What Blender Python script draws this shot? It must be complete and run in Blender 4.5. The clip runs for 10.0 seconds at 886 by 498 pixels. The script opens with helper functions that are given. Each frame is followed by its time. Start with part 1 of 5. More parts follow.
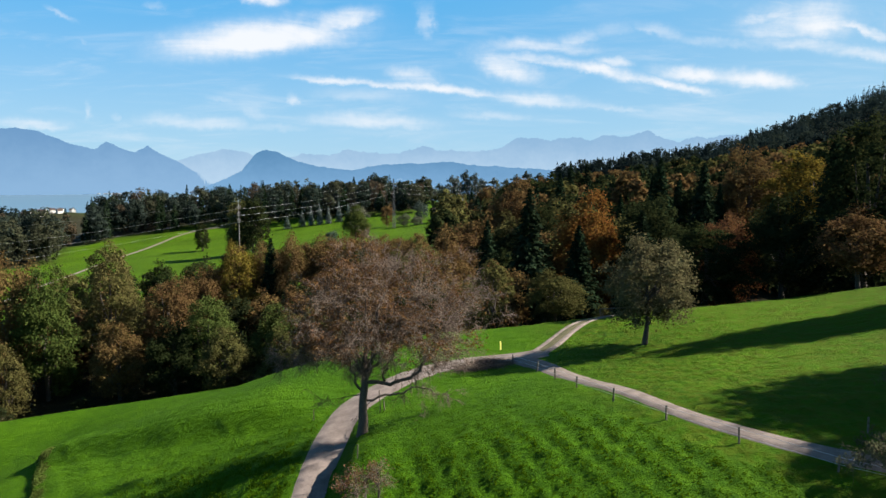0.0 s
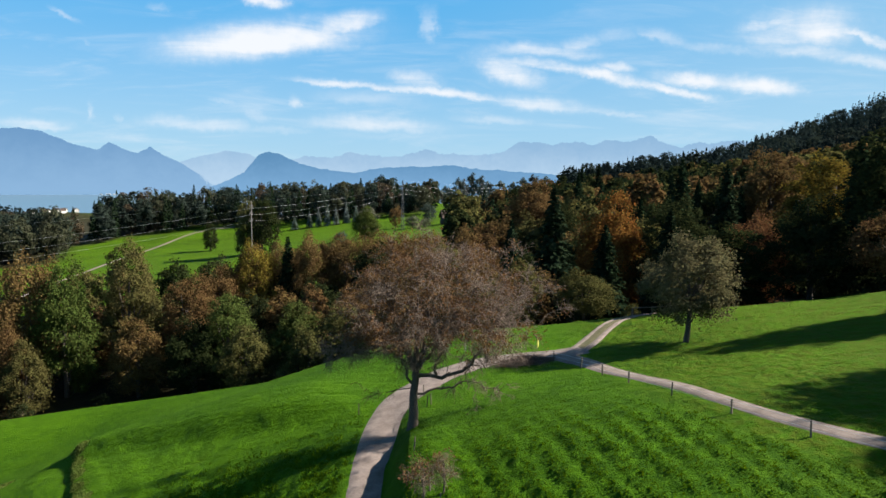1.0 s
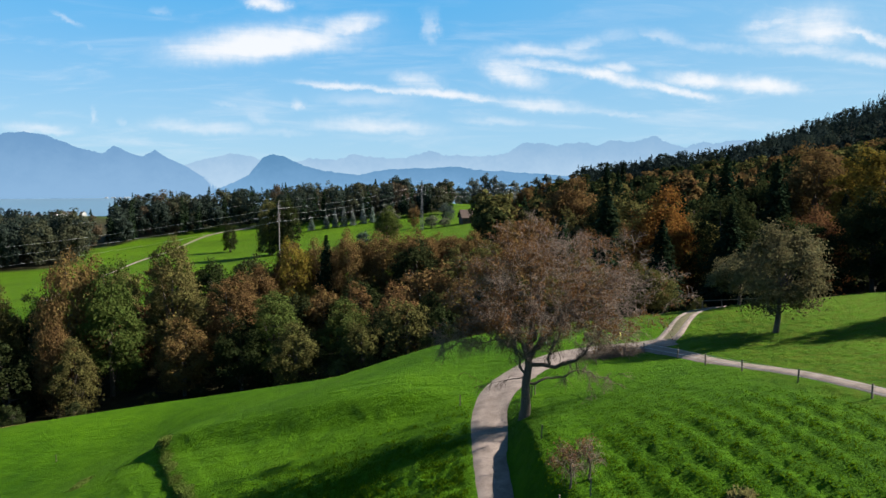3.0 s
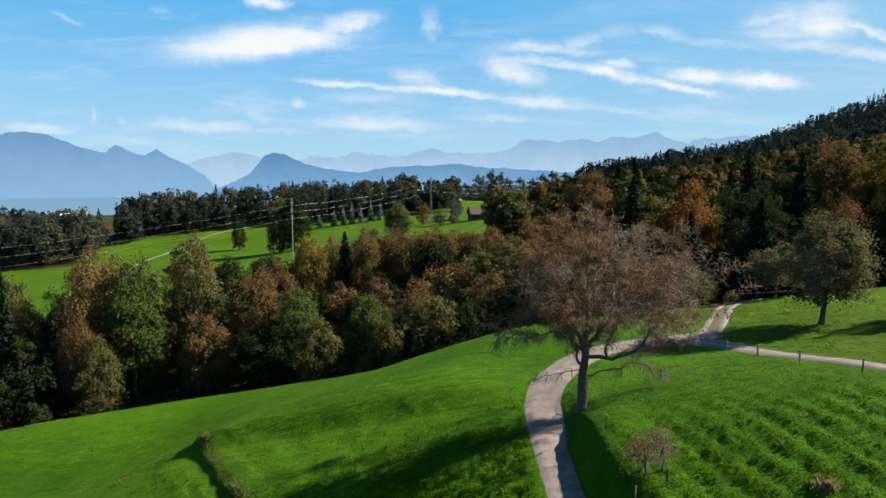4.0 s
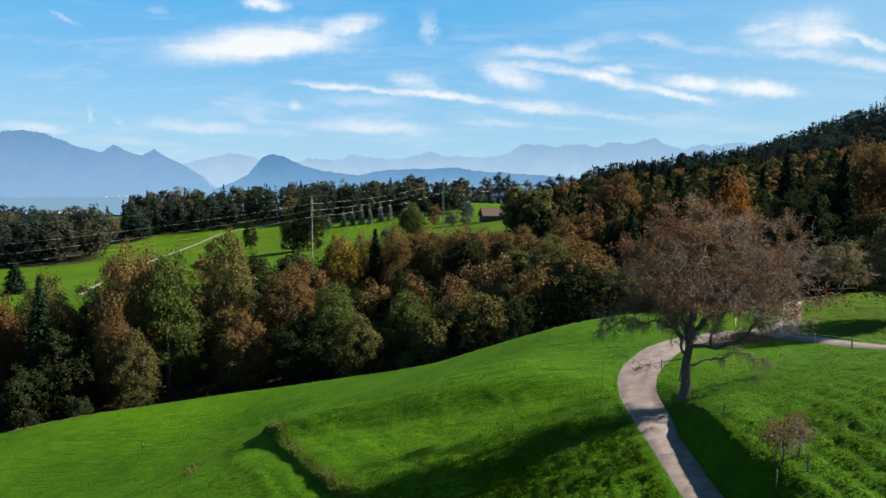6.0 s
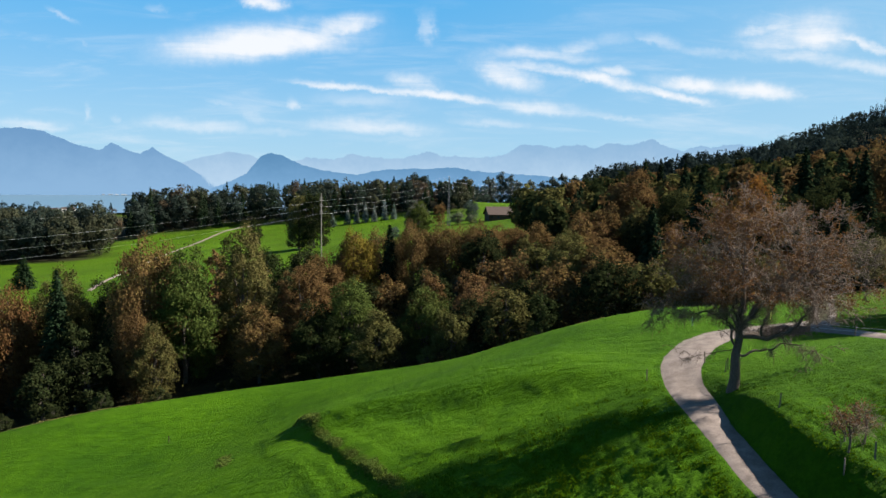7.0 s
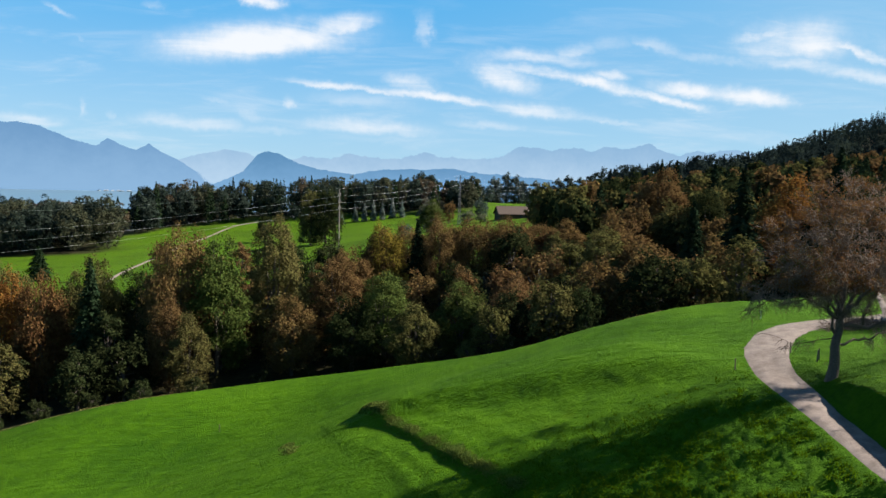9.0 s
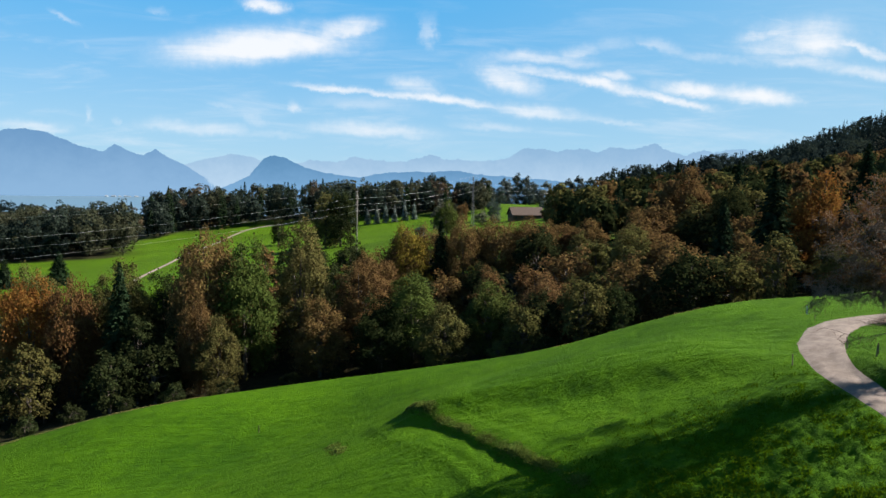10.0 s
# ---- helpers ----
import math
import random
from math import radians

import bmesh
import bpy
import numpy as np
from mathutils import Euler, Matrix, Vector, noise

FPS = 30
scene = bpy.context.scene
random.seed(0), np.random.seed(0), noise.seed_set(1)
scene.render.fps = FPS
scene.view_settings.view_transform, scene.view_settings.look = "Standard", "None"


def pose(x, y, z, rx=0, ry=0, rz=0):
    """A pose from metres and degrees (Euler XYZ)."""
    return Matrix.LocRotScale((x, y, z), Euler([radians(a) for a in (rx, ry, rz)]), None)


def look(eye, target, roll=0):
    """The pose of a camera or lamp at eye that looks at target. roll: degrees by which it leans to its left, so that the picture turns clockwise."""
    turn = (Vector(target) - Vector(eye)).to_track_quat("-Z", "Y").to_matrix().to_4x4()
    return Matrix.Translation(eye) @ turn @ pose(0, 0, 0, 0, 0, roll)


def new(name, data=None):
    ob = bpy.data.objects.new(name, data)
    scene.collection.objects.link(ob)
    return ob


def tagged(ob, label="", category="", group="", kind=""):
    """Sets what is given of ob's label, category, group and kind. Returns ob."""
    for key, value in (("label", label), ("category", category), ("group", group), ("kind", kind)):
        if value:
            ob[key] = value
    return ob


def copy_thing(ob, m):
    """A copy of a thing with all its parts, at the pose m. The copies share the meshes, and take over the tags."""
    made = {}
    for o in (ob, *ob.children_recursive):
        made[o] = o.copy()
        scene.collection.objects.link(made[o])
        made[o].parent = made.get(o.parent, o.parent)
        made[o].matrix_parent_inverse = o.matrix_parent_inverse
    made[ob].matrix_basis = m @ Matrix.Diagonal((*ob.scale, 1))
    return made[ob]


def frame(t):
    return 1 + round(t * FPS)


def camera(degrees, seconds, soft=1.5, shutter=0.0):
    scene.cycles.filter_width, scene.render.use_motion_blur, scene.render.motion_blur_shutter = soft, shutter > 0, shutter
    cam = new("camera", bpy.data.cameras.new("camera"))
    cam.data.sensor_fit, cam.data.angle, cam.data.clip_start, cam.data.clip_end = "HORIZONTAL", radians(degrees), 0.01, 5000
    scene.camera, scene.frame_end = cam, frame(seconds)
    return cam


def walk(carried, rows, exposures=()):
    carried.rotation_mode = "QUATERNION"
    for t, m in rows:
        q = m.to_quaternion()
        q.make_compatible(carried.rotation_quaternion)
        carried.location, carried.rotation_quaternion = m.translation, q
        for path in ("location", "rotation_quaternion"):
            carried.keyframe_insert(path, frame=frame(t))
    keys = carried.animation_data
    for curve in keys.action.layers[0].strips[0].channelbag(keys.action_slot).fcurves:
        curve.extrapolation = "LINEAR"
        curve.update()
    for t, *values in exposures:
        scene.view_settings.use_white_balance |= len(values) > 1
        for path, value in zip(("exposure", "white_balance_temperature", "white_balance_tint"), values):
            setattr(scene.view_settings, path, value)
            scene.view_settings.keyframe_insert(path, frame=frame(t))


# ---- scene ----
cam = camera(64.0, 10.0, soft=1.5)
PATH = [
    (0, (0.494, 0.642, 22.527), (0.494, 2.632, 22.327), 0.0),
    (0.5, (-1.812, 0.764, 22.024), (-1.813, 2.753, 21.823), 0.3),
    (1, (-4.111, 0.774, 21.561), (-4.113, 2.765, 21.371), 0.5),
    (1.5, (-6.443, 0.802, 21.211), (-6.445, 2.793, 21.027), 0.7),
    (2, (-8.869, 0.659, 20.887), (-8.874, 2.651, 20.708), 0.6),
    (2.5, (-11.355, 0.567, 20.656), (-11.363, 2.559, 20.475), 0.4),
    (4, (-18.61, 0.754, 19.995), (-18.624, 2.745, 19.802), -0.2),
    (4.5, (-21.117, 0.734, 19.667), (-21.131, 2.725, 19.479), 0.0),
    (5, (-23.542, 0.721, 19.313), (-23.551, 2.712, 19.129), 0.0),
    (5.5, (-25.883, 0.899, 18.869), (-25.887, 2.891, 18.686), 0.3),
    (7, (-32.906, 0.929, 17.399), (-32.9, 2.921, 17.217), 0.8),
    (7.5, (-35.214, 0.991, 16.81), (-35.2, 2.982, 16.628), 1.3),
    (8, (-37.53, 1.009, 16.337), (-37.508, 3.001, 16.15), 1.4),
    (8.5, (-39.847, 1.148, 15.877), (-39.822, 3.139, 15.694), 1.8),
    (9, (-42.181, 1.328, 15.555), (-42.159, 3.32, 15.377), 1.7),
    (9.5, (-44.635, 1.398, 15.239), (-44.621, 3.391, 15.066), 1.3),
    (10, (-47.012, 1.297, 15.049), (-47.006, 3.289, 14.877), 1.1),
]
walk(cam, [(t, look(eye, target, roll)) for t, eye, target, roll in PATH])

# ---- world, sun ----
SUN_AZ, SUN_EL = 6.5, 37.0          # degrees: from +x towards +y, above the horizon
scene.view_settings.exposure = 2.0
sun_dir = Vector((math.cos(radians(SUN_EL)) * math.cos(radians(SUN_AZ)), math.cos(radians(SUN_EL)) * math.sin(radians(SUN_AZ)), math.sin(radians(SUN_EL))))
sun = new("sun", bpy.data.lights.new("sun", "SUN"))
sun.data.energy, sun.data.angle, sun.data.color = 5.0, radians(0.55), (1.0, 0.92, 0.80)
sun.matrix_basis = look((0, 0, 0), -sun_dir)


class Nodes:
    """Short hand for building node trees."""

    def __init__(self, tree):
        self.tree = tree
        tree.nodes.clear()

    def add(self, kind):
        return self.tree.nodes.new(kind)

    def put(self, socket, value):
        if isinstance(value, bpy.types.NodeSocket):
            self.tree.links.new(value, socket)
        elif value is not None:
            socket.default_value = value

    def math(self, op, a, b=None, c=None, clamp=False):
        n = self.add("ShaderNodeMath")
        n.operation, n.use_clamp = op, clamp
        for i, v in enumerate((a, b, c)):
            self.put(n.inputs[i], v)
        return n.outputs[0]

    def mix(self, f, a, b, blend="MIX"):
        n = self.add("ShaderNodeMix")
        n.data_type, n.blend_type = "RGBA", blend
        self.put(n.inputs[0], f)
        self.put(n.inputs[6], a)
        self.put(n.inputs[7], b)
        return n.outputs[2]

    def noise(self, vec, scale, detail=4.0, rough=0.55, out=0, distort=0.0):
        n = self.add("ShaderNodeTexNoise")
        self.put(n.inputs["Vector"], vec)
        n.inputs["Scale"].default_value, n.inputs["Detail"].default_value = scale, detail
        n.inputs["Roughness"].default_value, n.inputs["Distortion"].default_value = rough, distort
        return n.outputs[out]

    def ramp(self, f, lo, hi, a=0.0, b=1.0):
        n = self.add("ShaderNodeMapRange")
        n.interpolation_type = "SMOOTHSTEP"
        for i, v in enumerate((f, lo, hi, a, b)):
            self.put(n.inputs[i], v)
        return n.outputs[0]


def make_world():
    w = bpy.data.worlds.new("sky")
    scene.world = w
    w.use_nodes = True
    N = Nodes(w.node_tree)
    sky = N.add("ShaderNodeTexSky")
    sky.sky_type, sky.sun_disc = "NISHITA", False
    sky.sun_elevation, sky.sun_rotation = radians(SUN_EL), radians(SUN_AZ - 90)
    sky.altitude, sky.air_density, sky.dust_density, sky.ozone_density = 600, 1.0, 0.6, 2.5
    co = N.add("ShaderNodeTexCoord").outputs["Generated"]
    sep = N.add("ShaderNodeSeparateXYZ")
    N.put(sep.inputs[0], co)
    ahead = N.math("MAXIMUM", sep.outputs[1], 0.05)
    u, v = N.math("DIVIDE", sep.outputs[0], ahead), N.math("DIVIDE", sep.outputs[2], ahead)
    front = N.ramp(sep.outputs[1], 0.1, 0.3)
    uv = N.add("ShaderNodeCombineXYZ")
    N.put(uv.inputs[0], u)
    N.put(uv.inputs[1], v)
    wu, wv = u, v
    for scale, ku, kv in ((5.0, 0.022, 0.008), (17.0, 0.034, 0.012), (48.0, 0.026, 0.009), (120.0, 0.013, 0.005)):
        ws = N.add("ShaderNodeSeparateColor")
        N.put(ws.inputs[0], N.noise(uv.outputs[0], scale, 3.0, 0.6, out=1))
        wu = N.math("MULTIPLY_ADD", N.math("SUBTRACT", ws.outputs[0], 0.5), ku, wu)
        wv = N.math("MULTIPLY_ADD", N.math("SUBTRACT", ws.outputs[1], 0.5), kv, wv)
    total = None
    for cu, cv, ru, rv, sl, k in CLOUDS_WEST + CLOUDS_LOW + CLOUDS_MID + CLOUDS_EAST:
        ru, rv, k = ru * 1.3, rv * 1.6, k * (0.94 if cv < 0.12 else 1.1)
        du = N.math("SUBTRACT", wu, cu)
        dv = N.math("SUBTRACT", N.math("SUBTRACT", wv, cv), N.math("MULTIPLY", du, sl))
        d = N.math("ADD", N.math("POWER", N.math("ABSOLUTE", N.math("DIVIDE", du, ru)), 2.4), N.math("POWER", N.math("DIVIDE", N.math("MAXIMUM", dv, N.math("MULTIPLY", dv, -1.55)), rv * 1.25), 2.0))
        m = N.math("MULTIPLY", N.math("EXPONENT", N.math("MULTIPLY", d, -1.0)), k)
        total = m if total is None else N.math("MAXIMUM", total, m)
    st = N.add("ShaderNodeMapping")
    st.inputs["Scale"].default_value, st.inputs["Rotation"].default_value = (5.0, 34.0, 1.0), (0, 0, radians(6))
    N.put(st.inputs[0], uv.outputs[0])
    fibres = N.noise(st.outputs[0], 1.0, 7.0, 0.62, distort=0.6)
    puffs = N.noise(uv.outputs[0], 16.0, 6.0, 0.6)
    tex = N.math("MULTIPLY_ADD", fibres, 0.9, N.math("MULTIPLY", puffs, 0.5))
    cover = N.ramp(N.math("MULTIPLY", total, N.math("MULTIPLY_ADD", tex, 1.9, -0.42)), 0.03, 1.25)
    veil = N.math("MULTIPLY", N.ramp(fibres, 0.45, 0.8), N.math("MULTIPLY", N.ramp(v, 0.0, 0.06), N.ramp(v, 0.36, 0.1)))
    cover = N.math("MAXIMUM", cover, N.math("MULTIPLY", veil, 0.34))
    cover = N.math("MULTIPLY", N.math("MULTIPLY", cover, front), N.ramp(sep.outputs[2], -0.01, 0.03))
    air = N.mix(N.ramp(sep.outputs[2], 0.27, -0.03), N.mix(N.ramp(sep.outputs[2], 0.3, 0.8), ZENITH, OVERHEAD), HORIZON)
    air = N.mix(N.ramp(sep.outputs[0], -0.1, 0.8, 0.0, 0.68), air, HORIZON)
    tint = N.mix(0.9, sky.outputs[0], air)
    col = N.mix(N.math("MULTIPLY", cover, 0.92), tint, CLOUD_WHITE)
    bg = N.add("ShaderNodeBackground")
    N.put(bg.inputs[0], col)
    bg.inputs[1].default_value = SKY_STRENGTH
    out = N.add("ShaderNodeOutputWorld")
    N.put(out.inputs[0], bg.outputs[0])


SKY_STRENGTH = 0.0354
ZENITH, HORIZON, CLOUD_WHITE = (0.66, 3.25, 6.2, 1), (3.0, 4.9, 6.3, 1), (6.9, 7.0, 7.2, 1)
OVERHEAD = (0.40, 1.35, 3.3, 1)
# cloud streaks: centre u, v, half length, half height, slope, strength
CLOUDS_WEST = [(-0.253, 0.187, 0.107, 0.0144, 0.09, 1.25), (-0.148, 0.208, 0.045, 0.0096, 0.21, 1.15), (-0.347, 0.172, 0.045, 0.004, -0.02, 0.7), (-0.251, 0.245, 0.023, 0.0064, -0.16, 1.1), (-0.527, 0.221, 0.019, 0.0032, -0.48, 0.5), (-0.393, 0.233, 0.014, 0.004, -0.01, 0.4), (-0.497, 0.187, 0.008, 0.0032, -0.48, 0.3), (-0.488, 0.091, 0.006, 0.0088, 0.02, 0.6), (-0.455, 0.081, 0.006, 0.004, -0.35, 0.45), (-0.208, 0.108, 0.01, 0.0056, 0.02, 0.7), (-0.303, 0.109, 0.024, 0.0032, -0.05, 0.4), (-0.572, 0.074, 0.045, 0.0056, -0.07, 0.75), (-0.024, 0.208, 0.012, 0.0152, -0.11, 0.6)]
CLOUDS_LOW = [(-0.34, 0.075, 0.061, 0.0064, -0.02, 0.85), (-0.263, 0.088, 0.016, 0.0072, -0.3, 0.55), (-0.234, 0.07, 0.045, 0.004, -0.02, 0.5), (-0.094, 0.076, 0.075, 0.0072, -0.04, 0.85), (-0.106, 0.112, 0.071, 0.008, -0.08, 0.5), (-0.133, 0.132, 0.066, 0.0032, -0.09, 0.9), (-0.0, 0.121, 0.075, 0.004, -0.1, 0.9), (0.13, 0.107, 0.063, 0.0064, -0.09, 0.9), (0.225, 0.097, 0.055, 0.0032, -0.08, 0.6), (-0.038, 0.137, 0.03, 0.008, -0.16, 0.75), (0.07, 0.085, 0.049, 0.0048, -0.04, 0.6), (-0.074, 0.062, 0.087, 0.004, -0.0, 0.35)]
CLOUDS_MID = [(0.084, 0.153, 0.037, 0.0128, -0.25, 1.0), (0.13, 0.161, 0.066, 0.0048, -0.12, 1.0), (0.227, 0.145, 0.044, 0.0056, -0.2, 1.1), (0.307, 0.129, 0.052, 0.004, -0.19, 1.05), (0.138, 0.178, 0.065, 0.0064, -0.04, 0.75), (0.18, 0.187, 0.033, 0.0072, 0.17, 0.6), (0.236, 0.158, 0.022, 0.0048, -0.03, 0.8), (0.293, 0.199, 0.034, 0.0064, -0.3, 0.5), (0.376, 0.184, 0.061, 0.0048, -0.08, 0.5), (0.236, 0.201, 0.031, 0.008, 0.12, 0.35)]
CLOUDS_EAST = [(0.442, 0.217, 0.036, 0.0056, 0.17, 1.0), (0.488, 0.208, 0.06, 0.0159, 0.06, 1.1), (0.491, 0.231, 0.042, 0.0032, -0.21, 0.6), (0.581, 0.2, 0.056, 0.0048, -0.36, 0.8), (0.486, 0.182, 0.057, 0.0064, -0.07, 0.8), (0.595, 0.167, 0.06, 0.0064, -0.17, 0.8), (0.346, 0.14, 0.046, 0.0064, -0.05, 1.05), (0.425, 0.134, 0.052, 0.0072, -0.07, 1.0), (0.485, 0.13, 0.018, 0.004, -0.02, 0.5), (0.699, 0.187, 0.064, 0.0128, -0.22, 0.8)]
make_world()


# ---- materials ----
def material(name):
    m = bpy.data.materials.new(name)
    m.use_nodes = True
    return m, Nodes(m.node_tree)


def finish(N, shader):
    out = N.add("ShaderNodeOutputMaterial")
    N.put(out.inputs[0], shader)


def principled(N, colour, rough=0.8, metal=0.0, bump=None, strength=0.3, dist=0.1, spec=0.3):
    p = N.add("ShaderNodeBsdfPrincipled")
    N.put(p.inputs["Base Color"], colour)
    N.put(p.inputs["Roughness"], rough)
    p.inputs["Metallic"].default_value = metal
    p.inputs["Specular IOR Level"].default_value = spec
    if bump is not None:
        b = N.add("ShaderNodeBump")
        b.inputs["Strength"].default_value, b.inputs["Distance"].default_value = strength, dist
        N.put(b.inputs["Height"], bump)
        N.put(p.inputs["Normal"], b.outputs[0])
    return p.outputs[0]


def world_place(N):
    return N.add("ShaderNodeNewGeometry").outputs["Position"]


def ground_material():
    m, N = material("pasture")
    p = world_place(N)
    broad, mid, fine = N.noise(p, 0.035, 4.0), N.noise(p, 0.45, 5.0, 0.65), N.noise(p, 3.2, 5.0, 0.7)
    micro = N.noise(p, 8.0, 3.0, 0.7)
    tone = N.math("MULTIPLY_ADD", broad, 0.5, N.math("MULTIPLY_ADD", mid, 0.3, N.math("MULTIPLY_ADD", fine, 0.34, N.math("MULTIPLY", micro, 0.16))))
    grass = N.mix(N.ramp(tone, 0.48, 0.78), (0.0125, 0.040, 0.0008, 1), (0.037, 0.088, 0.0014, 1))
    dry = N.ramp(N.noise(p, 0.12, 5.0, 0.7), 0.6, 0.8)
    grass = N.mix(N.math("MULTIPLY", dry, 0.25), grass, (0.042, 0.056, 0.004, 1))
    place = N.add("ShaderNodeSeparateXYZ")
    N.put(place.inputs[0], p)
    grazed = N.math("MULTIPLY", N.ramp(place.outputs[0], 9.0, 20.0), N.ramp(place.outputs[1], 130.0, 110.0))
    grazed = N.math("MAXIMUM", grazed, N.ramp(place.outputs[1], 200.0, 250.0, 0.0, 0.75))
    tufts = N.noise(p, 1.1, 5.0, 0.7)
    grass = N.mix(N.math("MULTIPLY", grazed, N.ramp(tufts, 0.38, 0.66)), grass, (0.040, 0.056, 0.003, 1))
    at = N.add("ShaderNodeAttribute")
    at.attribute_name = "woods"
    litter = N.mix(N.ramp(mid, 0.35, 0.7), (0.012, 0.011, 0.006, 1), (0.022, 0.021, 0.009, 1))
    # row field: lush green, darkened further for the shade among its lumps
    crop_shade = N.add("ShaderNodeAttribute")
    crop_shade.attribute_name = "crop_shade"
    lush_shade = N.mix(N.ramp(tufts, 0.35, 0.65), (0.012, 0.038, 0.001, 1), (0.030, 0.076, 0.0015, 1))
    grass = N.mix(N.math("MULTIPLY", crop_shade.outputs["Fac"], 0.8), grass, lush_shade)
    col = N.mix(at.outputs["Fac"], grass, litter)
    st = N.add("ShaderNodeMapping")
    st.inputs["Scale"].default_value, st.inputs["Rotation"].default_value = (0.16, 1.0, 1.0), (0, 0, radians(-14))
    N.put(st.inputs[0], p)
    swath = N.noise(st.outputs[0], 0.9, 4.0, 0.6)
    h = N.math("MULTIPLY_ADD", swath, 0.9, N.math("MULTIPLY_ADD", mid, 0.7, N.math("MULTIPLY_ADD", fine, 0.5, N.math("MULTIPLY", micro, 0.26))))
    finish(N, principled(N, col, 0.9, bump=h, strength=1.0, dist=0.46, spec=0.04))
    return m


def gravel_material(name, lo, hi):
    m, N = material(name)
    p = world_place(N)
    mid, fine = N.noise(p, 0.8, 5.0, 0.65), N.noise(p, 9.0, 4.0, 0.7)
    col = N.mix(N.ramp(N.math("MULTIPLY_ADD", mid, 0.6, N.math("MULTIPLY", fine, 0.4)), 0.3, 0.72), lo, hi)
    finish(N, principled(N, col, 0.95, bump=N.math("ADD", mid, fine), strength=0.5, dist=0.06, spec=0.2))
    return m


def leaf_material(name, colour=None, see_through=0.35):
    """Leaves: the thing's own colour, varied leaf by leaf and in patches."""
    m, N = material(name)
    p = world_place(N)
    if colour is None:
        base = N.add("ShaderNodeObjectInfo").outputs["Color"]
    else:
        base = N.add("ShaderNodeRGB").outputs[0]
        base.default_value = (*colour, 1)
    rnd = N.add("ShaderNodeNewGeometry").outputs["Random Per Island"]
    patch = N.noise(p, 0.33, 3.0)
    hsv = N.add("ShaderNodeHueSaturation")
    N.put(hsv.inputs["Hue"], N.math("ADD", 0.47, N.math("MULTIPLY", N.math("ADD", N.math("MULTIPLY", rnd, 0.5), N.math("MULTIPLY", patch, 0.5)), 0.06)))
    N.put(hsv.inputs["Value"], N.math("ADD", 0.5, N.math("ADD", N.math("MULTIPLY", rnd, 0.32), N.math("MULTIPLY", patch, 0.68))))
    N.put(hsv.inputs["Color"], base)
    d, t = N.add("ShaderNodeBsdfDiffuse"), N.add("ShaderNodeBsdfTranslucent")
    N.put(d.inputs[0], hsv.outputs[0])
    N.put(t.inputs[0], hsv.outputs[0])
    mx = N.add("ShaderNodeMixShader")
    mx.inputs[0].default_value = see_through
    N.put(mx.inputs[1], d.outputs[0])
    N.put(mx.inputs[2], t.outputs[0])
    finish(N, mx.outputs[0])
    return m


def plain(name, a, b, scale=3.0, rough=0.8, metal=0.0, strength=0.3, dist=0.03):
    m, N = material(name)
    p = world_place(N)
    n = N.math("MULTIPLY_ADD", N.noise(p, scale, 5.0, 0.65), 0.6, N.math("MULTIPLY", N.noise(p, scale * 7, 3.0), 0.4))
    finish(N, principled(N, N.mix(N.ramp(n, 0.3, 0.7), (*a, 1), (*b, 1)), rough, metal, bump=n, strength=strength, dist=dist))
    return m


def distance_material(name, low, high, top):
    """Far mountains: a plain glowing backdrop with kilometres of haze painted in, palest low."""
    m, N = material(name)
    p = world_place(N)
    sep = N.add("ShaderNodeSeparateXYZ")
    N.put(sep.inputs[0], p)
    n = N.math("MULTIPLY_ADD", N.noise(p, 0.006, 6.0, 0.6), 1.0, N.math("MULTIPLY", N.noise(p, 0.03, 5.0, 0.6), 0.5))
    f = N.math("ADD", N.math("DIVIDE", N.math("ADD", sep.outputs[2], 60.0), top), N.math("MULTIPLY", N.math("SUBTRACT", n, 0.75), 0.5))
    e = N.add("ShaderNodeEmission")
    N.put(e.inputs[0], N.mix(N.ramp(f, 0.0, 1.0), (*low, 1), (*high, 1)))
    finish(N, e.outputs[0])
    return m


PASTURE = ground_material()
GRAVEL = gravel_material("pale_gravel", (0.072, 0.056, 0.048, 1), (0.172, 0.139, 0.123, 1))
EARTH = gravel_material("worn_grass", (0.03, 0.036, 0.008, 1), (0.08, 0.064, 0.037, 1))
LEAVES = leaf_material("leaves")
NEEDLES = leaf_material("needles", None, 0.12)
BARK = plain("bark", (0.025, 0.02, 0.016), (0.07, 0.058, 0.048), 4.0, 0.9, strength=0.8, dist=0.05)
GREYBARK = plain("grey_bark", (0.034, 0.026, 0.020), (0.088, 0.068, 0.053), 5.0, 0.9, strength=0.8, dist=0.04)
POSTWOOD = plain("weathered_wood", (0.045, 0.037, 0.03), (0.125, 0.105, 0.085), 6.0, 0.85)
WHITEPAINT = plain("white_paint", (0.36, 0.36, 0.34), (0.48, 0.48, 0.46), 6.0, 0.6)
YELLOWPAINT = plain("yellow_paint", (0.6, 0.5, 0.1), (0.75, 0.68, 0.2), 6.0, 0.6)
CONCRETE = plain("concrete", (0.09, 0.085, 0.08), (0.16, 0.145, 0.13), 2.0, 0.8)
STEEL = plain("galvanised_steel", (0.30, 0.31, 0.32), (0.45, 0.46, 0.47), 2.0, 0.5, 0.6)
WIRE = plain("aluminium_wire", (0.40, 0.41, 0.42), (0.50, 0.51, 0.52), 2.0, 0.5, 0.0)
ROOFTILE = plain("brown_roof_tiles", (0.022, 0.013, 0.010), (0.042, 0.026, 0.02), 1.5, 0.8)
TIMBER = plain("dark_timber", (0.035, 0.02, 0.013), (0.075, 0.045, 0.027), 2.0, 0.8)
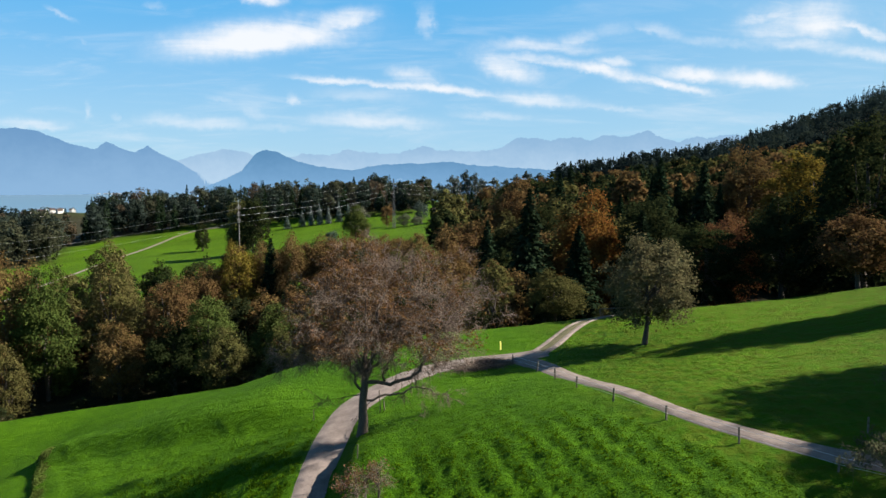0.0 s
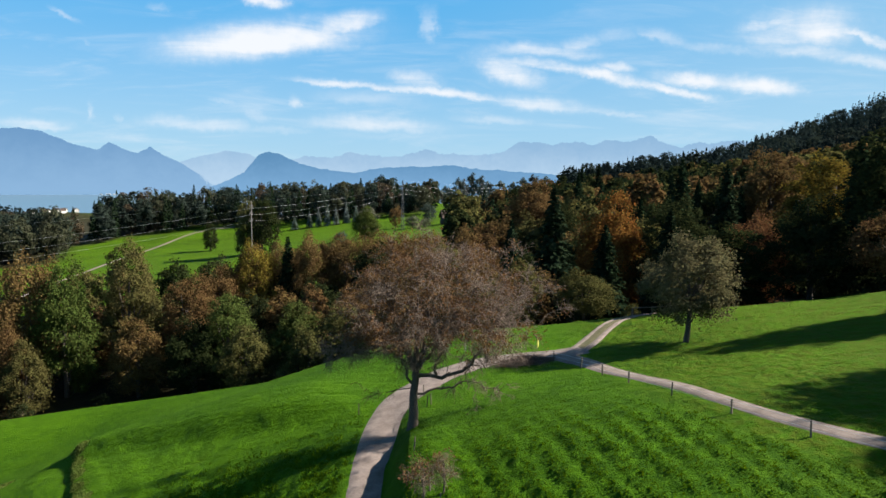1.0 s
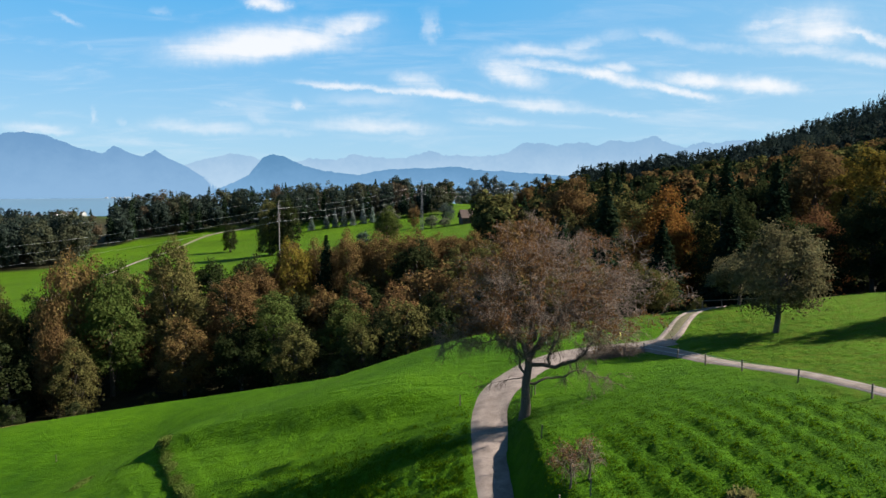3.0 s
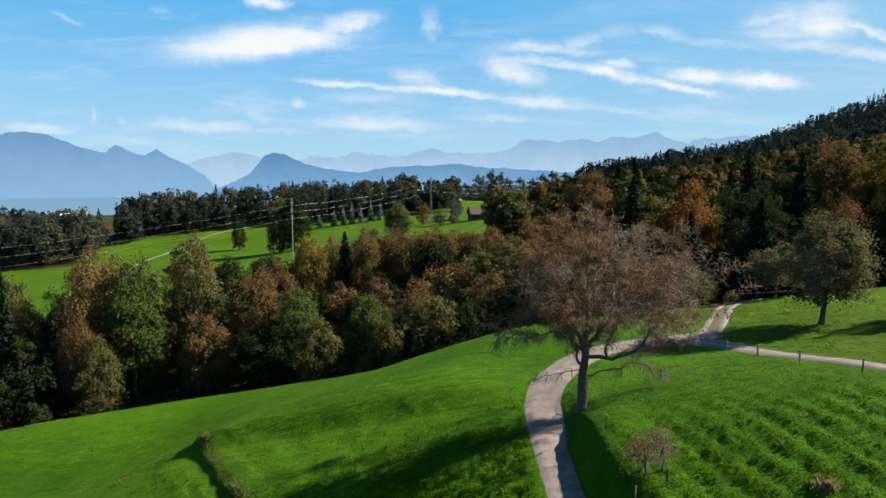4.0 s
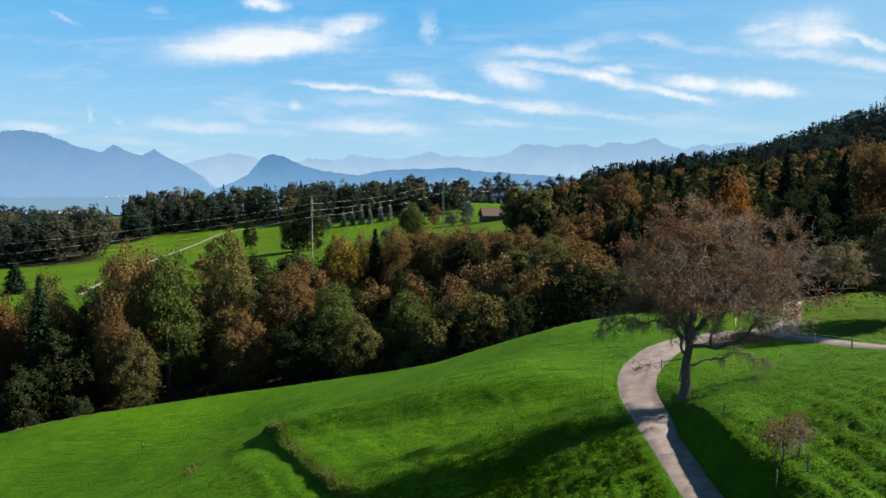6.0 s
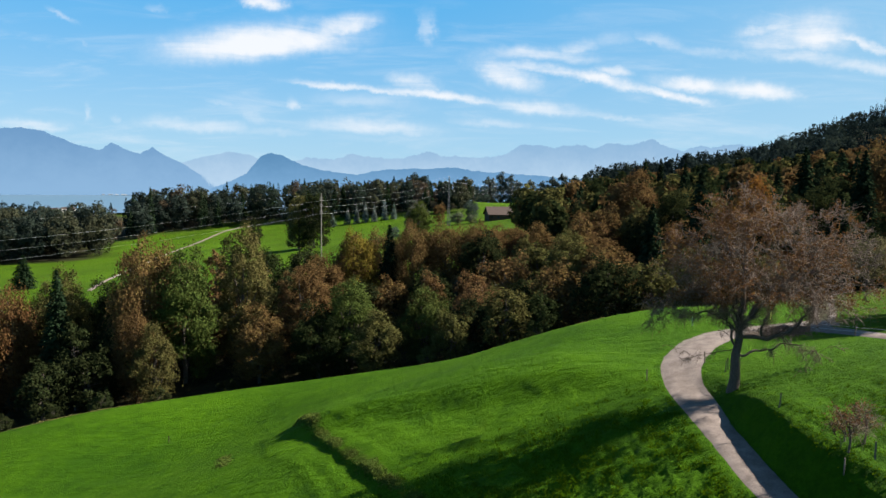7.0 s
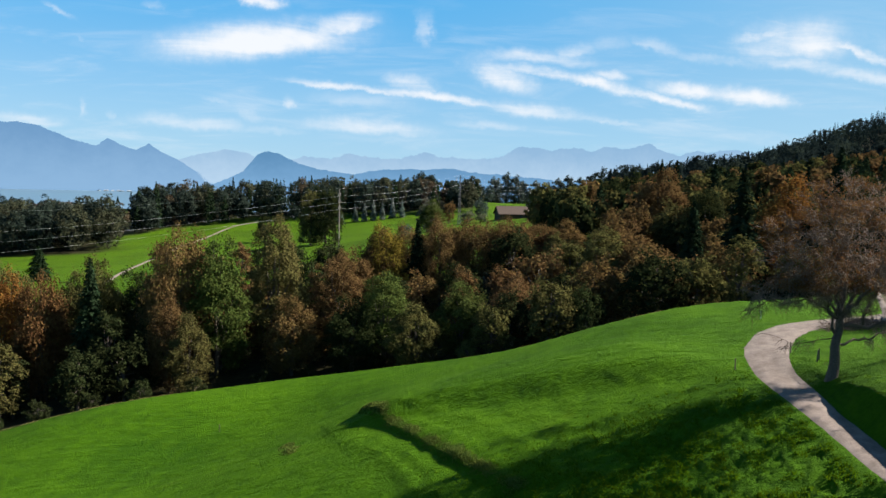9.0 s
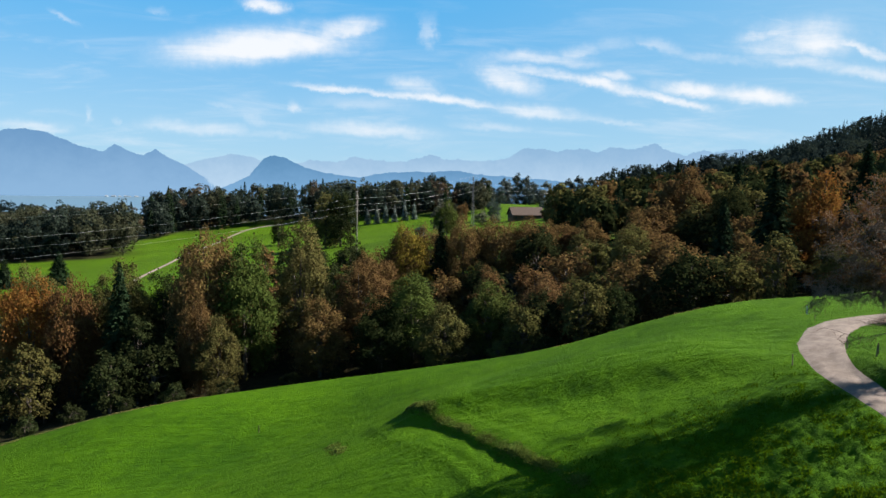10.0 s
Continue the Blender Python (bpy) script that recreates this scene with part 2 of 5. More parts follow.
RENDERWHITE = plain("white_plaster", (0.3, 0.295, 0.28), (0.4, 0.39, 0.37), 1.0, 0.85)
PANE = plain("dark_window_glass", (0.02, 0.025, 0.03), (0.04, 0.05, 0.06), 1.0, 0.1)


# ---- mesh helpers ----
def raw_mesh(name, verts, faces):
    """A mesh from arrays of places and of equal-sided faces."""
    verts, faces = np.asarray(verts, np.float32), np.asarray(faces, np.int32)
    me = bpy.data.meshes.new(name)
    n, k = faces.shape
    me.vertices.add(len(verts))
    me.vertices.foreach_set("co", verts.ravel())
    me.loops.add(n * k)
    me.loops.foreach_set("vertex_index", faces.ravel())
    me.polygons.add(n)
    me.polygons.foreach_set("loop_start", np.arange(0, n * k, k, dtype=np.int32))
    me.update(calc_edges=True)
    return me


def part(name, data, mat, parent=None, label=""):
    """Links a bmesh or mesh as one object, under a thing or a part."""
    if isinstance(data, bmesh.types.BMesh):
        me = bpy.data.meshes.new(name)
        data.to_mesh(me)
        data.free()
        data = me
    if mat and not data.materials:
        data.materials.append(mat)
    ob = new(name, data)
    if parent:
        ob.parent = parent
    if label:
        ob["label"] = label
    return ob


def smooth(me):
    me.polygons.foreach_set("use_smooth", np.ones(len(me.polygons), bool))
    return me


def tube(path, radii, sides=6):
    """Vertices and faces of a tapered tube along a path."""
    path, k = np.asarray(path, float), sides
    d = np.gradient(path, axis=0)
    d /= np.linalg.norm(d, axis=1)[:, None] + 1e-9
    ref = np.where(np.abs(d[:, 2:3]) > 0.9, np.array([[1.0, 0, 0]]), np.array([[0, 0, 1.0]]))
    a = np.cross(d, ref)
    a /= np.linalg.norm(a, axis=1)[:, None] + 1e-9
    b = np.cross(d, a)
    th = np.arange(k) * 2 * np.pi / k
    ring = a[:, None] * np.cos(th)[None, :, None] + b[:, None] * np.sin(th)[None, :, None]
    v = (path[:, None] + ring * np.asarray(radii)[:, None, None]).reshape(-1, 3)
    i, j = np.meshgrid(np.arange(len(path) - 1), np.arange(k), indexing="ij")
    f = np.stack([i * k + j, i * k + (j + 1) % k, (i + 1) * k + (j + 1) % k, (i + 1) * k + j], -1).reshape(-1, 4)
    return v, f


def join(pieces):
    vs, fs, n = [], [], 0
    for v, f in pieces:
        vs.append(v)
        fs.append(f + n)
        n += len(v)
    return np.concatenate(vs), np.concatenate(fs)


def cards(c, out, size, rng, slim=0.62, along=None, loose=0.75):
    """Small pointed leaves at the places c, facing roughly outwards."""
    n = len(c)
    nrm = out + rng.normal(0, loose, (n, 3))
    nrm /= np.linalg.norm(nrm, axis=1)[:, None] + 1e-9
    a = rng.normal(0, 1, (n, 3)) if along is None else along + rng.normal(0, 0.25, (n, 3))
    a -= nrm * (a * nrm).sum(1)[:, None]
    a /= np.linalg.norm(a, axis=1)[:, None] + 1e-9
    b = np.cross(nrm, a)
    s = (size * rng.uniform(0.6, 1.35, n))[:, None]
    v = np.stack([c + a * s, c - a * s * 0.7 + b * s * slim * 1.25, c - a * s * 0.7 - b * s * slim * 1.25], 1).reshape(-1, 3)
    return v, np.arange(3 * n).reshape(-1, 3)


def box(bm, x0, x1, y0, y1, z0, z1):
    g = bmesh.ops.create_cube(bm, size=1.0)
    bmesh.ops.scale(bm, verts=g["verts"], vec=(x1 - x0, y1 - y0, z1 - z0))
    bmesh.ops.translate(bm, verts=g["verts"], vec=((x0 + x1) / 2, (y0 + y1) / 2, (z0 + z1) / 2))
    return g["verts"]


# ---- the lie of the land ----
def sstep(a, b, t):
    t = np.clip((t - a) / (b - a), 0.0, 1.0)
    return t * t * (3 - 2 * t)


# broad rolls of the near meadow: centre x, centre y, height
ROLLS = [(-7, 58, 1.27), (-26, 58, -0.11), (-18, 96, 2.1), (-36, 110, -1.66), (-44, 82, -0.05), (-58, 125, 0.23), (-72, 100, -5.27), (10, 44, 4.22), (10, 80, -1.17), (24, 70, -0.92), (20, 98, 1.2), (50, 75, -2.38), (-68, 150, -0.53), (-95, 120, 2.27), (-120, 130, 1.13), (-100, 85, -1.01), (45, 105, -0.19)]


def meadow(x, y):
    """The near pasture: a shoulder that falls to the ravine, with a few broad rolls."""
    cx, cy = np.clip(x, -130, 75), np.clip(y, 25, 150)
    u, v = (cx + 20) / 50, (cy - 75) / 40
    z = -4.7 + 1.95 * v - 5.52 * v * v + 12.37 * u - 3.45 * u * v - 1.25 * u * u
    for a, b, c in ROLLS:
        z = z + c * np.exp(-((cx - a) ** 2 + (cy - b) ** 2) / 512.0)
    return z + 0.1 * (x - cx)


def edge_y(x):
    """Where the pasture ends and the wooded ravine begins."""
    return 104 + 44 * sstep(-5, -60, x) - 26 * sstep(-66, -105, x)


def country(x, y):
    """The farther country: far field, wooded hill, ridge, and the drop to the lake."""
    z = -21 + 0.13 * np.maximum(x + 130, 0) + 0.065 * np.minimum(x + 130, 0)
    z = z + 14 * np.exp(-((y - 590) / 90.0) ** 2) * sstep(60, -60, x) * sstep(-318, -268, x)
    z = z + 0.17 * np.maximum(x - 280, 0)
    z = np.minimum(z, 150)
    low = np.maximum(sstep(720, 1500, y) * sstep(700, 100, x), sstep(1000, 1350, y))
    shore = 20 * np.exp(-((x + 930) / 110.0) ** 2 - ((y - 1700) / 130.0) ** 2) + 34 * np.exp(-((x + 760) / 120.0) ** 2 - ((y - 1150) / 110.0) ** 2)
    return z * (1 - low) - 78 * low + shore


def height(x, y):
    x, y = np.asarray(x, float), np.asarray(y, float)
    e = edge_y(x)
    s = sstep(2, 75, y - e)
    gully = 7 * np.exp(-((y - e - 55) / 30.0) ** 2) * sstep(50, -25, x)
    # an old terrace edge across the lower pasture
    d = y - 86.5 + 0.37 * (x + 50)
    ridge = 1.5 * sstep(-56, -46, x) * sstep(-8, -20, x) * sstep(-5.0, 0.0, d) * sstep(17, 1, d)
    # a ledge in the lower pasture, with rough growth along its lip
    lip = x - np.interp(y, [46, 55, 58.6, 64.2, 70.8, 79.5, 89.8], [-26.5, -32, -34.5, -38, -42, -46.5, -51.2])
    ledge = 0.42 * sstep(-0.45, 0.15, lip) * sstep(13, 1, lip) * sstep(91.5, 89, y) * sstep(50, 60, y)
    # and a second, much softer step beside it
    ledge = ledge + 0.22 * (sstep(-6.6, -4.4, lip + 0.7 * np.sin(y * 0.33)) - sstep(-4.4, -0.6, lip)) * sstep(96, 90, y) * sstep(56, 68, y)
    # the lane lies level in the hillside, below a steep grassy bank
    xb = x - np.interp(y, [20, 36, 41, 45.5, 49, 52], [2.9, 2.5, 1.7, 0.75, 0.2, 0.0])
    xw = x + np.interp(xb, [-12.9, -11.7, -8.55, -6.8, -5.2], [0.0, -0.2, -2.8, -0.3, 0.0])
    cut = sstep(28, 36, y) * sstep(73, 63, y)
    xw = x * (1 - cut) + xw * cut
    berm = 0.85 * sstep(-8.6, -6.8, xb) * sstep(-1.5, -6.2, xb) * sstep(28, 36, y) * sstep(62, 57, y)
    # the swell of the pasture along the rim of the ravine
    swell = 1.3 * np.exp(-((x + 4) / 14.0) ** 2 - ((y - 104) / 9.0) ** 2) + 0.6 * np.exp(-((x + 70) / 14.0) ** 2 - ((y - 134) / 10.0) ** 2)
    return ledge + berm + swell + meadow(xw, y) * (1 - s) + country(x, y) * s - gully + ridge


def ground_z(x, y):
    return float(height(x, y))


def axis(fine_lo, fine_hi, step, lo, hi, grow=1.09):
    mid = list(np.arange(fine_lo, fine_hi + step / 2, step))
    s, up = step, [mid[-1]]
    while up[-1] < hi:
        s = min(s * grow, 90)
        up.append(up[-1] + s)
    s, dn = step, [mid[0]]
    while dn[-1] > lo:
        s = min(s * grow, 90)
        dn.append(dn[-1] - s)
    return np.array(dn[:0:-1] + mid + up[1:])


def far_edge(x):
    """The line along which the far woods begin."""
    return np.interp(x, [-420, -330, -258, -223, -185, -150, -110, -63, -17, 20], [455, 465, 472, 517, 526, 528, 524, 514, 497, 500])


def corner_wood(x, y):
    """1 in the block of wood that stands forward at the side of the far pasture."""
    return sstep(4, -4, x + 226 + 0.43 * (y - 397)) * sstep(-4, 4, y - np.interp(x, [-420, -282, -226], [340, 392, 397]))


def field_mask(x, y):
    """1 on the open far pasture, 0 in the woods round it."""
    left = sstep(-430, -400, x)
    near = sstep(205, 222, y)
    far = sstep(16, 8, y - np.where(x > -15, 900, far_edge(x))) * (1 - corner_wood(x, y))
    right = sstep(30, 5, x - 90 * sstep(420, 450, y))
    return left * near * far * right


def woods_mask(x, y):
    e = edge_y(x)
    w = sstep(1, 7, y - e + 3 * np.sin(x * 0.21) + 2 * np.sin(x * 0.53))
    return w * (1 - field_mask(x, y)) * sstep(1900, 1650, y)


def rows_mask(x, y):
    """1 on the field below the side track, where the grass grows in rows."""
    return sstep(0.8, -0.8, x - np.interp(y, [36, 46, 56, 74, 80], [26, 17, 11.5, 8.5, 3])) * sstep(-1, 0.6, x - np.interp(y, [36, 62, 70, 80], [-6.6, -6.2, -5, 2])) * sstep(82, 76, y) * sstep(22, 30, y)


def value_noise(x, y, seed=0):
    """Smooth random relief of one unit wavelength, between -1 and 1."""
    table = np.random.default_rng(seed).uniform(-1, 1, 4096)
    i, j = np.floor(x).astype(np.int64), np.floor(y).astype(np.int64)
    u, v = x - i, y - j
    u, v = u * u * (3 - 2 * u), v * v * (3 - 2 * v)

    def at(p, q):
        return table[(p * 73 + q * 1399 + (p * q) % 517) % 4096]

    return (at(i, j) * (1 - u) + at(i + 1, j) * u) * (1 - v) + (at(i, j + 1) * (1 - u) + at(i + 1, j + 1) * u) * v


def row_wave(x, y):
    d = x * 0.966 + y * 0.26 + 0.2 * np.sin(y * 0.31) + 0.14 * value_noise(x * 0.5, y * 0.4, 3) + 0.13 * value_noise(x * 1.6, y * 1.6, 4)
    return np.clip(0.5 + 0.5 * np.cos(d * 2 * np.pi / 1.8), 0, 1) ** 0.8


def sward(x, y):
    """The uneven top of the grass: lumps everywhere, strong rows on the field."""
    near = sstep(140, 110, y) * sstep(-120, -90, x) * sstep(90, 60, x) * (1 - lane_near(x, y))
    lump = value_noise(x * 0.75, y * 0.75, 5) * 0.7 + 0.8 * value_noise(x * 1.9, y * 1.9, 6) + 0.7 * value_noise(x * 3.4, y * 3.0, 7)
    m = rows_mask(x, y)
    strong = sstep(64, 46, y + 3 * value_noise(x * 0.2, y * 0.2, 8))
    field = m * (0.16 * row_wave(x, y) * strong * (0.8 + 0.28 * value_noise(x * 0.3, y * 0.3, 9) + 0.16 * value_noise(x * 0.9, y * 0.9, 10)) + (0.045 + 0.05 * strong) * lump)
    # faint swaths of mowing along the lower pasture
    along, over = x * 0.955 - y * 0.295, x * 0.295 + y * 0.955 + 1.4 * np.sin(x * 0.06)
    swath = 0.045 * value_noise(along * 0.07, over * 0.62, 11) + 0.03 * value_noise(along * 0.13, over * 1.5, 12)
    terr = 0.085 * value_noise((x * 0.85 + y * 0.5 + 0.014 * (y - 72) ** 2) * 0.95, (y * 0.85 - x * 0.5) * 0.05, 13) * sstep(-50, -44, x) * sstep(-14, -24, x) * sstep(58, 66, y) * sstep(89, 84, y + 0.37 * (x + 50))
    slope = sstep(8, 16, x) * (0.06 * value_noise(x * 0.5, y * 0.35, 14) + 0.07 * value_noise(x * 1.5, y * 0.9, 15) + 0.05 * value_noise(x * 2.8, y * 1.6, 16))
    rough = 0.12 * lump * sstep(-36, -28, x) * sstep(-9, -13, x) * sstep(66, 54, y + 2 * value_noise(x * 0.25, y * 0.25, 17))
    return near * (field + (1 - m) * (0.042 * lump + swath + slope + rough) + terr)


def lane_near(x, y):
    """1 on the lanes, 0 away from them."""
    out = np.zeros(np.shape(x))
    ok = (x > -16) & (x < 46) & (y > 18) & (y < 108)
    px, py = x[ok], y[ok]
    best = np.full(len(px), 99.0)
    for line, w in ((LANE, 1.8), (BRANCH, 1.05), (RUTS, 1.2)):
        for c in spline(line, 0.9):
            best = np.minimum(best, np.hypot(px - c[0], py - c[1]) - w)
    out[ok] = sstep(0.8, 0.2, best)
    return out


def build_ground():
    xs, ys = axis(-53, 30, 0.24, -3600, 3600, 1.06), axis(37, 88, 0.24, -600, 4700, 1.06)
    X, Y = np.meshgrid(xs, ys, indexing="ij")
    Z = height(X, Y) + sward(X, Y)
    n, k = Z.shape
    i, j = np.meshgrid(np.arange(n - 1), np.arange(k - 1), indexing="ij")
    a = i * k + j
    me = smooth(raw_mesh("ground", np.stack([X, Y, Z], -1).reshape(-1, 3), np.stack([a, a + k, a + k + 1, a + 1], -1).reshape(-1, 4)))
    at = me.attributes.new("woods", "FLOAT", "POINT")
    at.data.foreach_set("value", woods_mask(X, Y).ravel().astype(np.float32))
    # where the row field takes its deeper green with painted shade
    at = me.attributes.new("crop_shade", "FLOAT", "POINT")
    at.data.foreach_set("value", (rows_mask(X, Y) * sstep(68, 52, Y)).ravel().astype(np.float32))
    ob = part("ground", me, PASTURE)
    tagged(ob, "rolling bright green pasture falling to a wooded ravine", "ground", kind="structure")


def spline(points, step=0.7):
    """A smooth line through plan points."""
    p = np.asarray(points, float)
    q = np.vstack([2 * p[0] - p[1], p, 2 * p[-1] - p[-2]])
    out = []
    for i in range(1, len(q) - 2):
        m = max(2, int(np.linalg.norm(q[i + 1] - q[i]) / step))
        t = np.linspace(0, 1, m, endpoint=False)[:, None]
        out.append(0.5 * (2 * q[i] + (q[i + 1] - q[i - 1]) * t + (2 * q[i - 1] - 5 * q[i] + 4 * q[i + 1] - q[i + 2]) * t ** 2 + (3 * q[i] - q[i - 1] - 3 * q[i + 1] + q[i + 2]) * t ** 3))
    out.append(p[-1:])
    return np.concatenate(out)


def build_road(name, points, widths, mat, label, lift=0.07, across=7, seed=1, step=0.7):
    c = spline(points, step)
    w = np.interp(np.linspace(0, 1, len(c)), np.linspace(0, 1, len(widths)), widths)
    d = np.gradient(c, axis=0)
    d /= np.linalg.norm(d, axis=1)[:, None]
    side = np.stack([d[:, 1], -d[:, 0]], 1)
    rng = np.random.default_rng(seed)
    soft = np.ones(5) / 5
    wl, wr = (w / 2 + np.convolve(rng.normal(0, 0.13, len(c) + 4), soft, "valid") for _ in range(2))
    t = np.linspace(-1, 1, across)
    off = np.where(t[None] < 0, t[None] * wl[:, None], t[None] * wr[:, None])
    P = c[:, None] + side[:, None] * off[..., None]
    Z = height(P[..., 0], P[..., 1]) + lift + 0.05 * (1 - t[None] ** 2)
    Z[:, 0] -= 0.12
    Z[:, -1] -= 0.12
    n, k = Z.shape
    i, j = np.meshgrid(np.arange(n - 1), np.arange(k - 1), indexing="ij")
    a = i * k + j
    me = smooth(raw_mesh(name, np.dstack([P, Z]).reshape(-1, 3), np.stack([a, a + 1, a + k + 1, a + k], -1).reshape(-1, 4)))
    ob = part(name, me, mat)
    tagged(ob, label, "road", kind="structure")


LANE = [(-7.5, -30), (-7.3, -5), (-7.2, 20), (-7.6, 36), (-8.4, 41), (-9.35, 45.5), (-9.9, 49), (-10.1, 52), (-10.2, 58), (-9.9, 64), (-9.0, 69.5), (-6.7, 74.8), (-3.6, 79.2), (0.2, 82.0), (5.0, 82.4), (9.5, 82.0), (12.3, 82.5)]
BRANCH = [(9.5, 80.5), (11.3, 76), (13, 69), (15.3, 60), (17.8, 51.5), (20.7, 47), (24.8, 43.5), (31, 40), (42, 36)]
RUTS = [(11.3, 82.0), (13.4, 85.2), (15.6, 89.5), (18.4, 95), (21.6, 99.5), (26, 103)]
build_ground()
build_road("road", LANE, [3.0, 3.0, 3.0, 3.0, 2.9, 2.9, 2.9, 3.0, 3.0, 3.7, 5.0, 5.3, 4.8], GRAVEL, "pale worn gravel farm lane across the pasture")
build_road("road", BRANCH, [3.2, 2.0, 1.9, 1.9, 1.9], GRAVEL, "pale gravel side track beside the wire fence", lift=0.085)
build_road("road", [(x + 0.05, y) for x, y in RUTS], [2.4, 2.2, 1.6, 1.5], EARTH, "worn brown grass between the wheel ruts", lift=0.05, across=5, seed=6)
for off in (-0.8, 0.8):
    build_road("road", [(x + off, y - 0.4 * off) for x, y in RUTS], [1.3, 1.0, 0.75, 0.7], GRAVEL, "pale gravel wheel rut climbing to the wood", lift=0.08, across=5, seed=5)
build_road("road", [(-160, 255), (-168, 285), (-178, 340), (-189, 400), (-192, 455), (-189, 505), (-176, 524), (-160, 530)], [1.8, 2.0, 2.4], GRAVEL, "pale gravel track across the far pasture", lift=0.3, step=6)

# ---- lake and mountains ----
def distant_ridge(name, profile, radius, mat, label, rough=1.0, seed=0, depth=260.0):
    """A mountain range on an arc: plan angle (degrees from +y, to the right) and crest height, with a slope towards the viewer."""
    a, h = np.array(profile).T
    al = np.linspace(a[0], a[-1], 700)
    hl = np.interp(al, a, h)
    rng = np.random.default_rng(seed)
    for k in range(5):
        f, ph = 3.1 * 2 ** k, rng.uniform(0, 6.28, 2)
        hl = hl + rough * 6.0 / 1.55 ** k * np.sin(np.radians(al) * 57 * f / 6 + ph[0] + 2 * np.sin(al * f * 0.13 + ph[1]))
    hl = hl + rough * 2.6 * np.convolve(rng.normal(0, 1, len(al) + 4), np.ones(5) / 5, "valid") + rough * 1.2 * rng.normal(0, 1, len(al))
    rows, V = 9, []
    for r in range(rows):
        g = r / (rows - 1)
        rad = radius - depth * g + rng.normal(0, depth * 0.03, al.shape) * (r > 0)
        z = hl * (1 - g) ** 1.2 - 85 * (1 - (1 - g) ** 1.2)
        V.append(np.stack([np.sin(np.radians(al)) * rad - 20, np.cos(np.radians(al)) * rad, z], -1))
    V = np.stack(V, 1)
    n, k = V.shape[:2]
    i, j = np.meshgrid(np.arange(n - 1), np.arange(k - 1), indexing="ij")
    q = i * k + j
    ob = part(name, raw_mesh(name, V.reshape(-1, 3), np.stack([q, q + 1, q + k + 1, q + k], -1).reshape(-1, 4)), mat)
    tagged(ob, label, "mountain", kind="structure")


# foot and crest glow colours; the paler foot is painted haze
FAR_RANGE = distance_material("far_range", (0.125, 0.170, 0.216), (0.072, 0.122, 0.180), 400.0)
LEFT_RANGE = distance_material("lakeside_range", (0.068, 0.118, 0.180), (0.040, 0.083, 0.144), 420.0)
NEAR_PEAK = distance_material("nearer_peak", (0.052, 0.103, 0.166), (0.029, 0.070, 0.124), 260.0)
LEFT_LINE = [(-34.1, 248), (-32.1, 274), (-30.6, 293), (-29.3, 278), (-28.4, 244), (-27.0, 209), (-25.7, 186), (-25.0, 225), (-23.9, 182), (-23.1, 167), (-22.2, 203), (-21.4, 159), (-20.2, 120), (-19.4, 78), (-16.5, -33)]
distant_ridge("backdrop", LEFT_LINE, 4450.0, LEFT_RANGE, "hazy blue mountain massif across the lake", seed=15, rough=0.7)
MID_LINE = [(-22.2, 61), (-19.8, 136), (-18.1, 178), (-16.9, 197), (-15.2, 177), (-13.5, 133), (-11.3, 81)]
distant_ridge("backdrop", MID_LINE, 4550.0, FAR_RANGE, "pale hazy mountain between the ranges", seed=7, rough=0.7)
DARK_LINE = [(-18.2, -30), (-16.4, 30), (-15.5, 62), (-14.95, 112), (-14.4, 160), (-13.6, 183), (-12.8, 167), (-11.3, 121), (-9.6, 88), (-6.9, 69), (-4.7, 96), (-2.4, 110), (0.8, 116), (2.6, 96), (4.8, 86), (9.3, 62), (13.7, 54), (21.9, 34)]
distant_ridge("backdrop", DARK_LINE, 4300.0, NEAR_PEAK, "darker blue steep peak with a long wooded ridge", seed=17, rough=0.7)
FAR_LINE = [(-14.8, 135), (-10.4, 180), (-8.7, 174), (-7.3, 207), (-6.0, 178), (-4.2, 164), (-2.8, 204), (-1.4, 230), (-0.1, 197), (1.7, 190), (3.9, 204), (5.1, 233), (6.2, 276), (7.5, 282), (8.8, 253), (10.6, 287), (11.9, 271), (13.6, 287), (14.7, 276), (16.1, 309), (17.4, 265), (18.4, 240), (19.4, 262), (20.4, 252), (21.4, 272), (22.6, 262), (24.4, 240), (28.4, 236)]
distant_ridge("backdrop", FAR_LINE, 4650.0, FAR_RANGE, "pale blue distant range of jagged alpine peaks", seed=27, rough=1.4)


def build_lake():
    bm = bmesh.new()
    vs = [bm.verts.new(v) for v in ((-3300, 1800, -66), (600, 1800, -66), (600, 3900, -66), (-3300, 3900, -66))]
    bm.faces.new(vs)
    m, N = material("lake_water")
    finish(N, principled(N, (0.06, 0.105, 0.15, 1), 0.5, spec=0.12, bump=N.noise(world_place(N), 0.05, 4.0), strength=0.1, dist=0.5))
    tagged(part("water", bm, m), "hazy blue lake far below the hills", "lake", kind="structure")


build_lake()

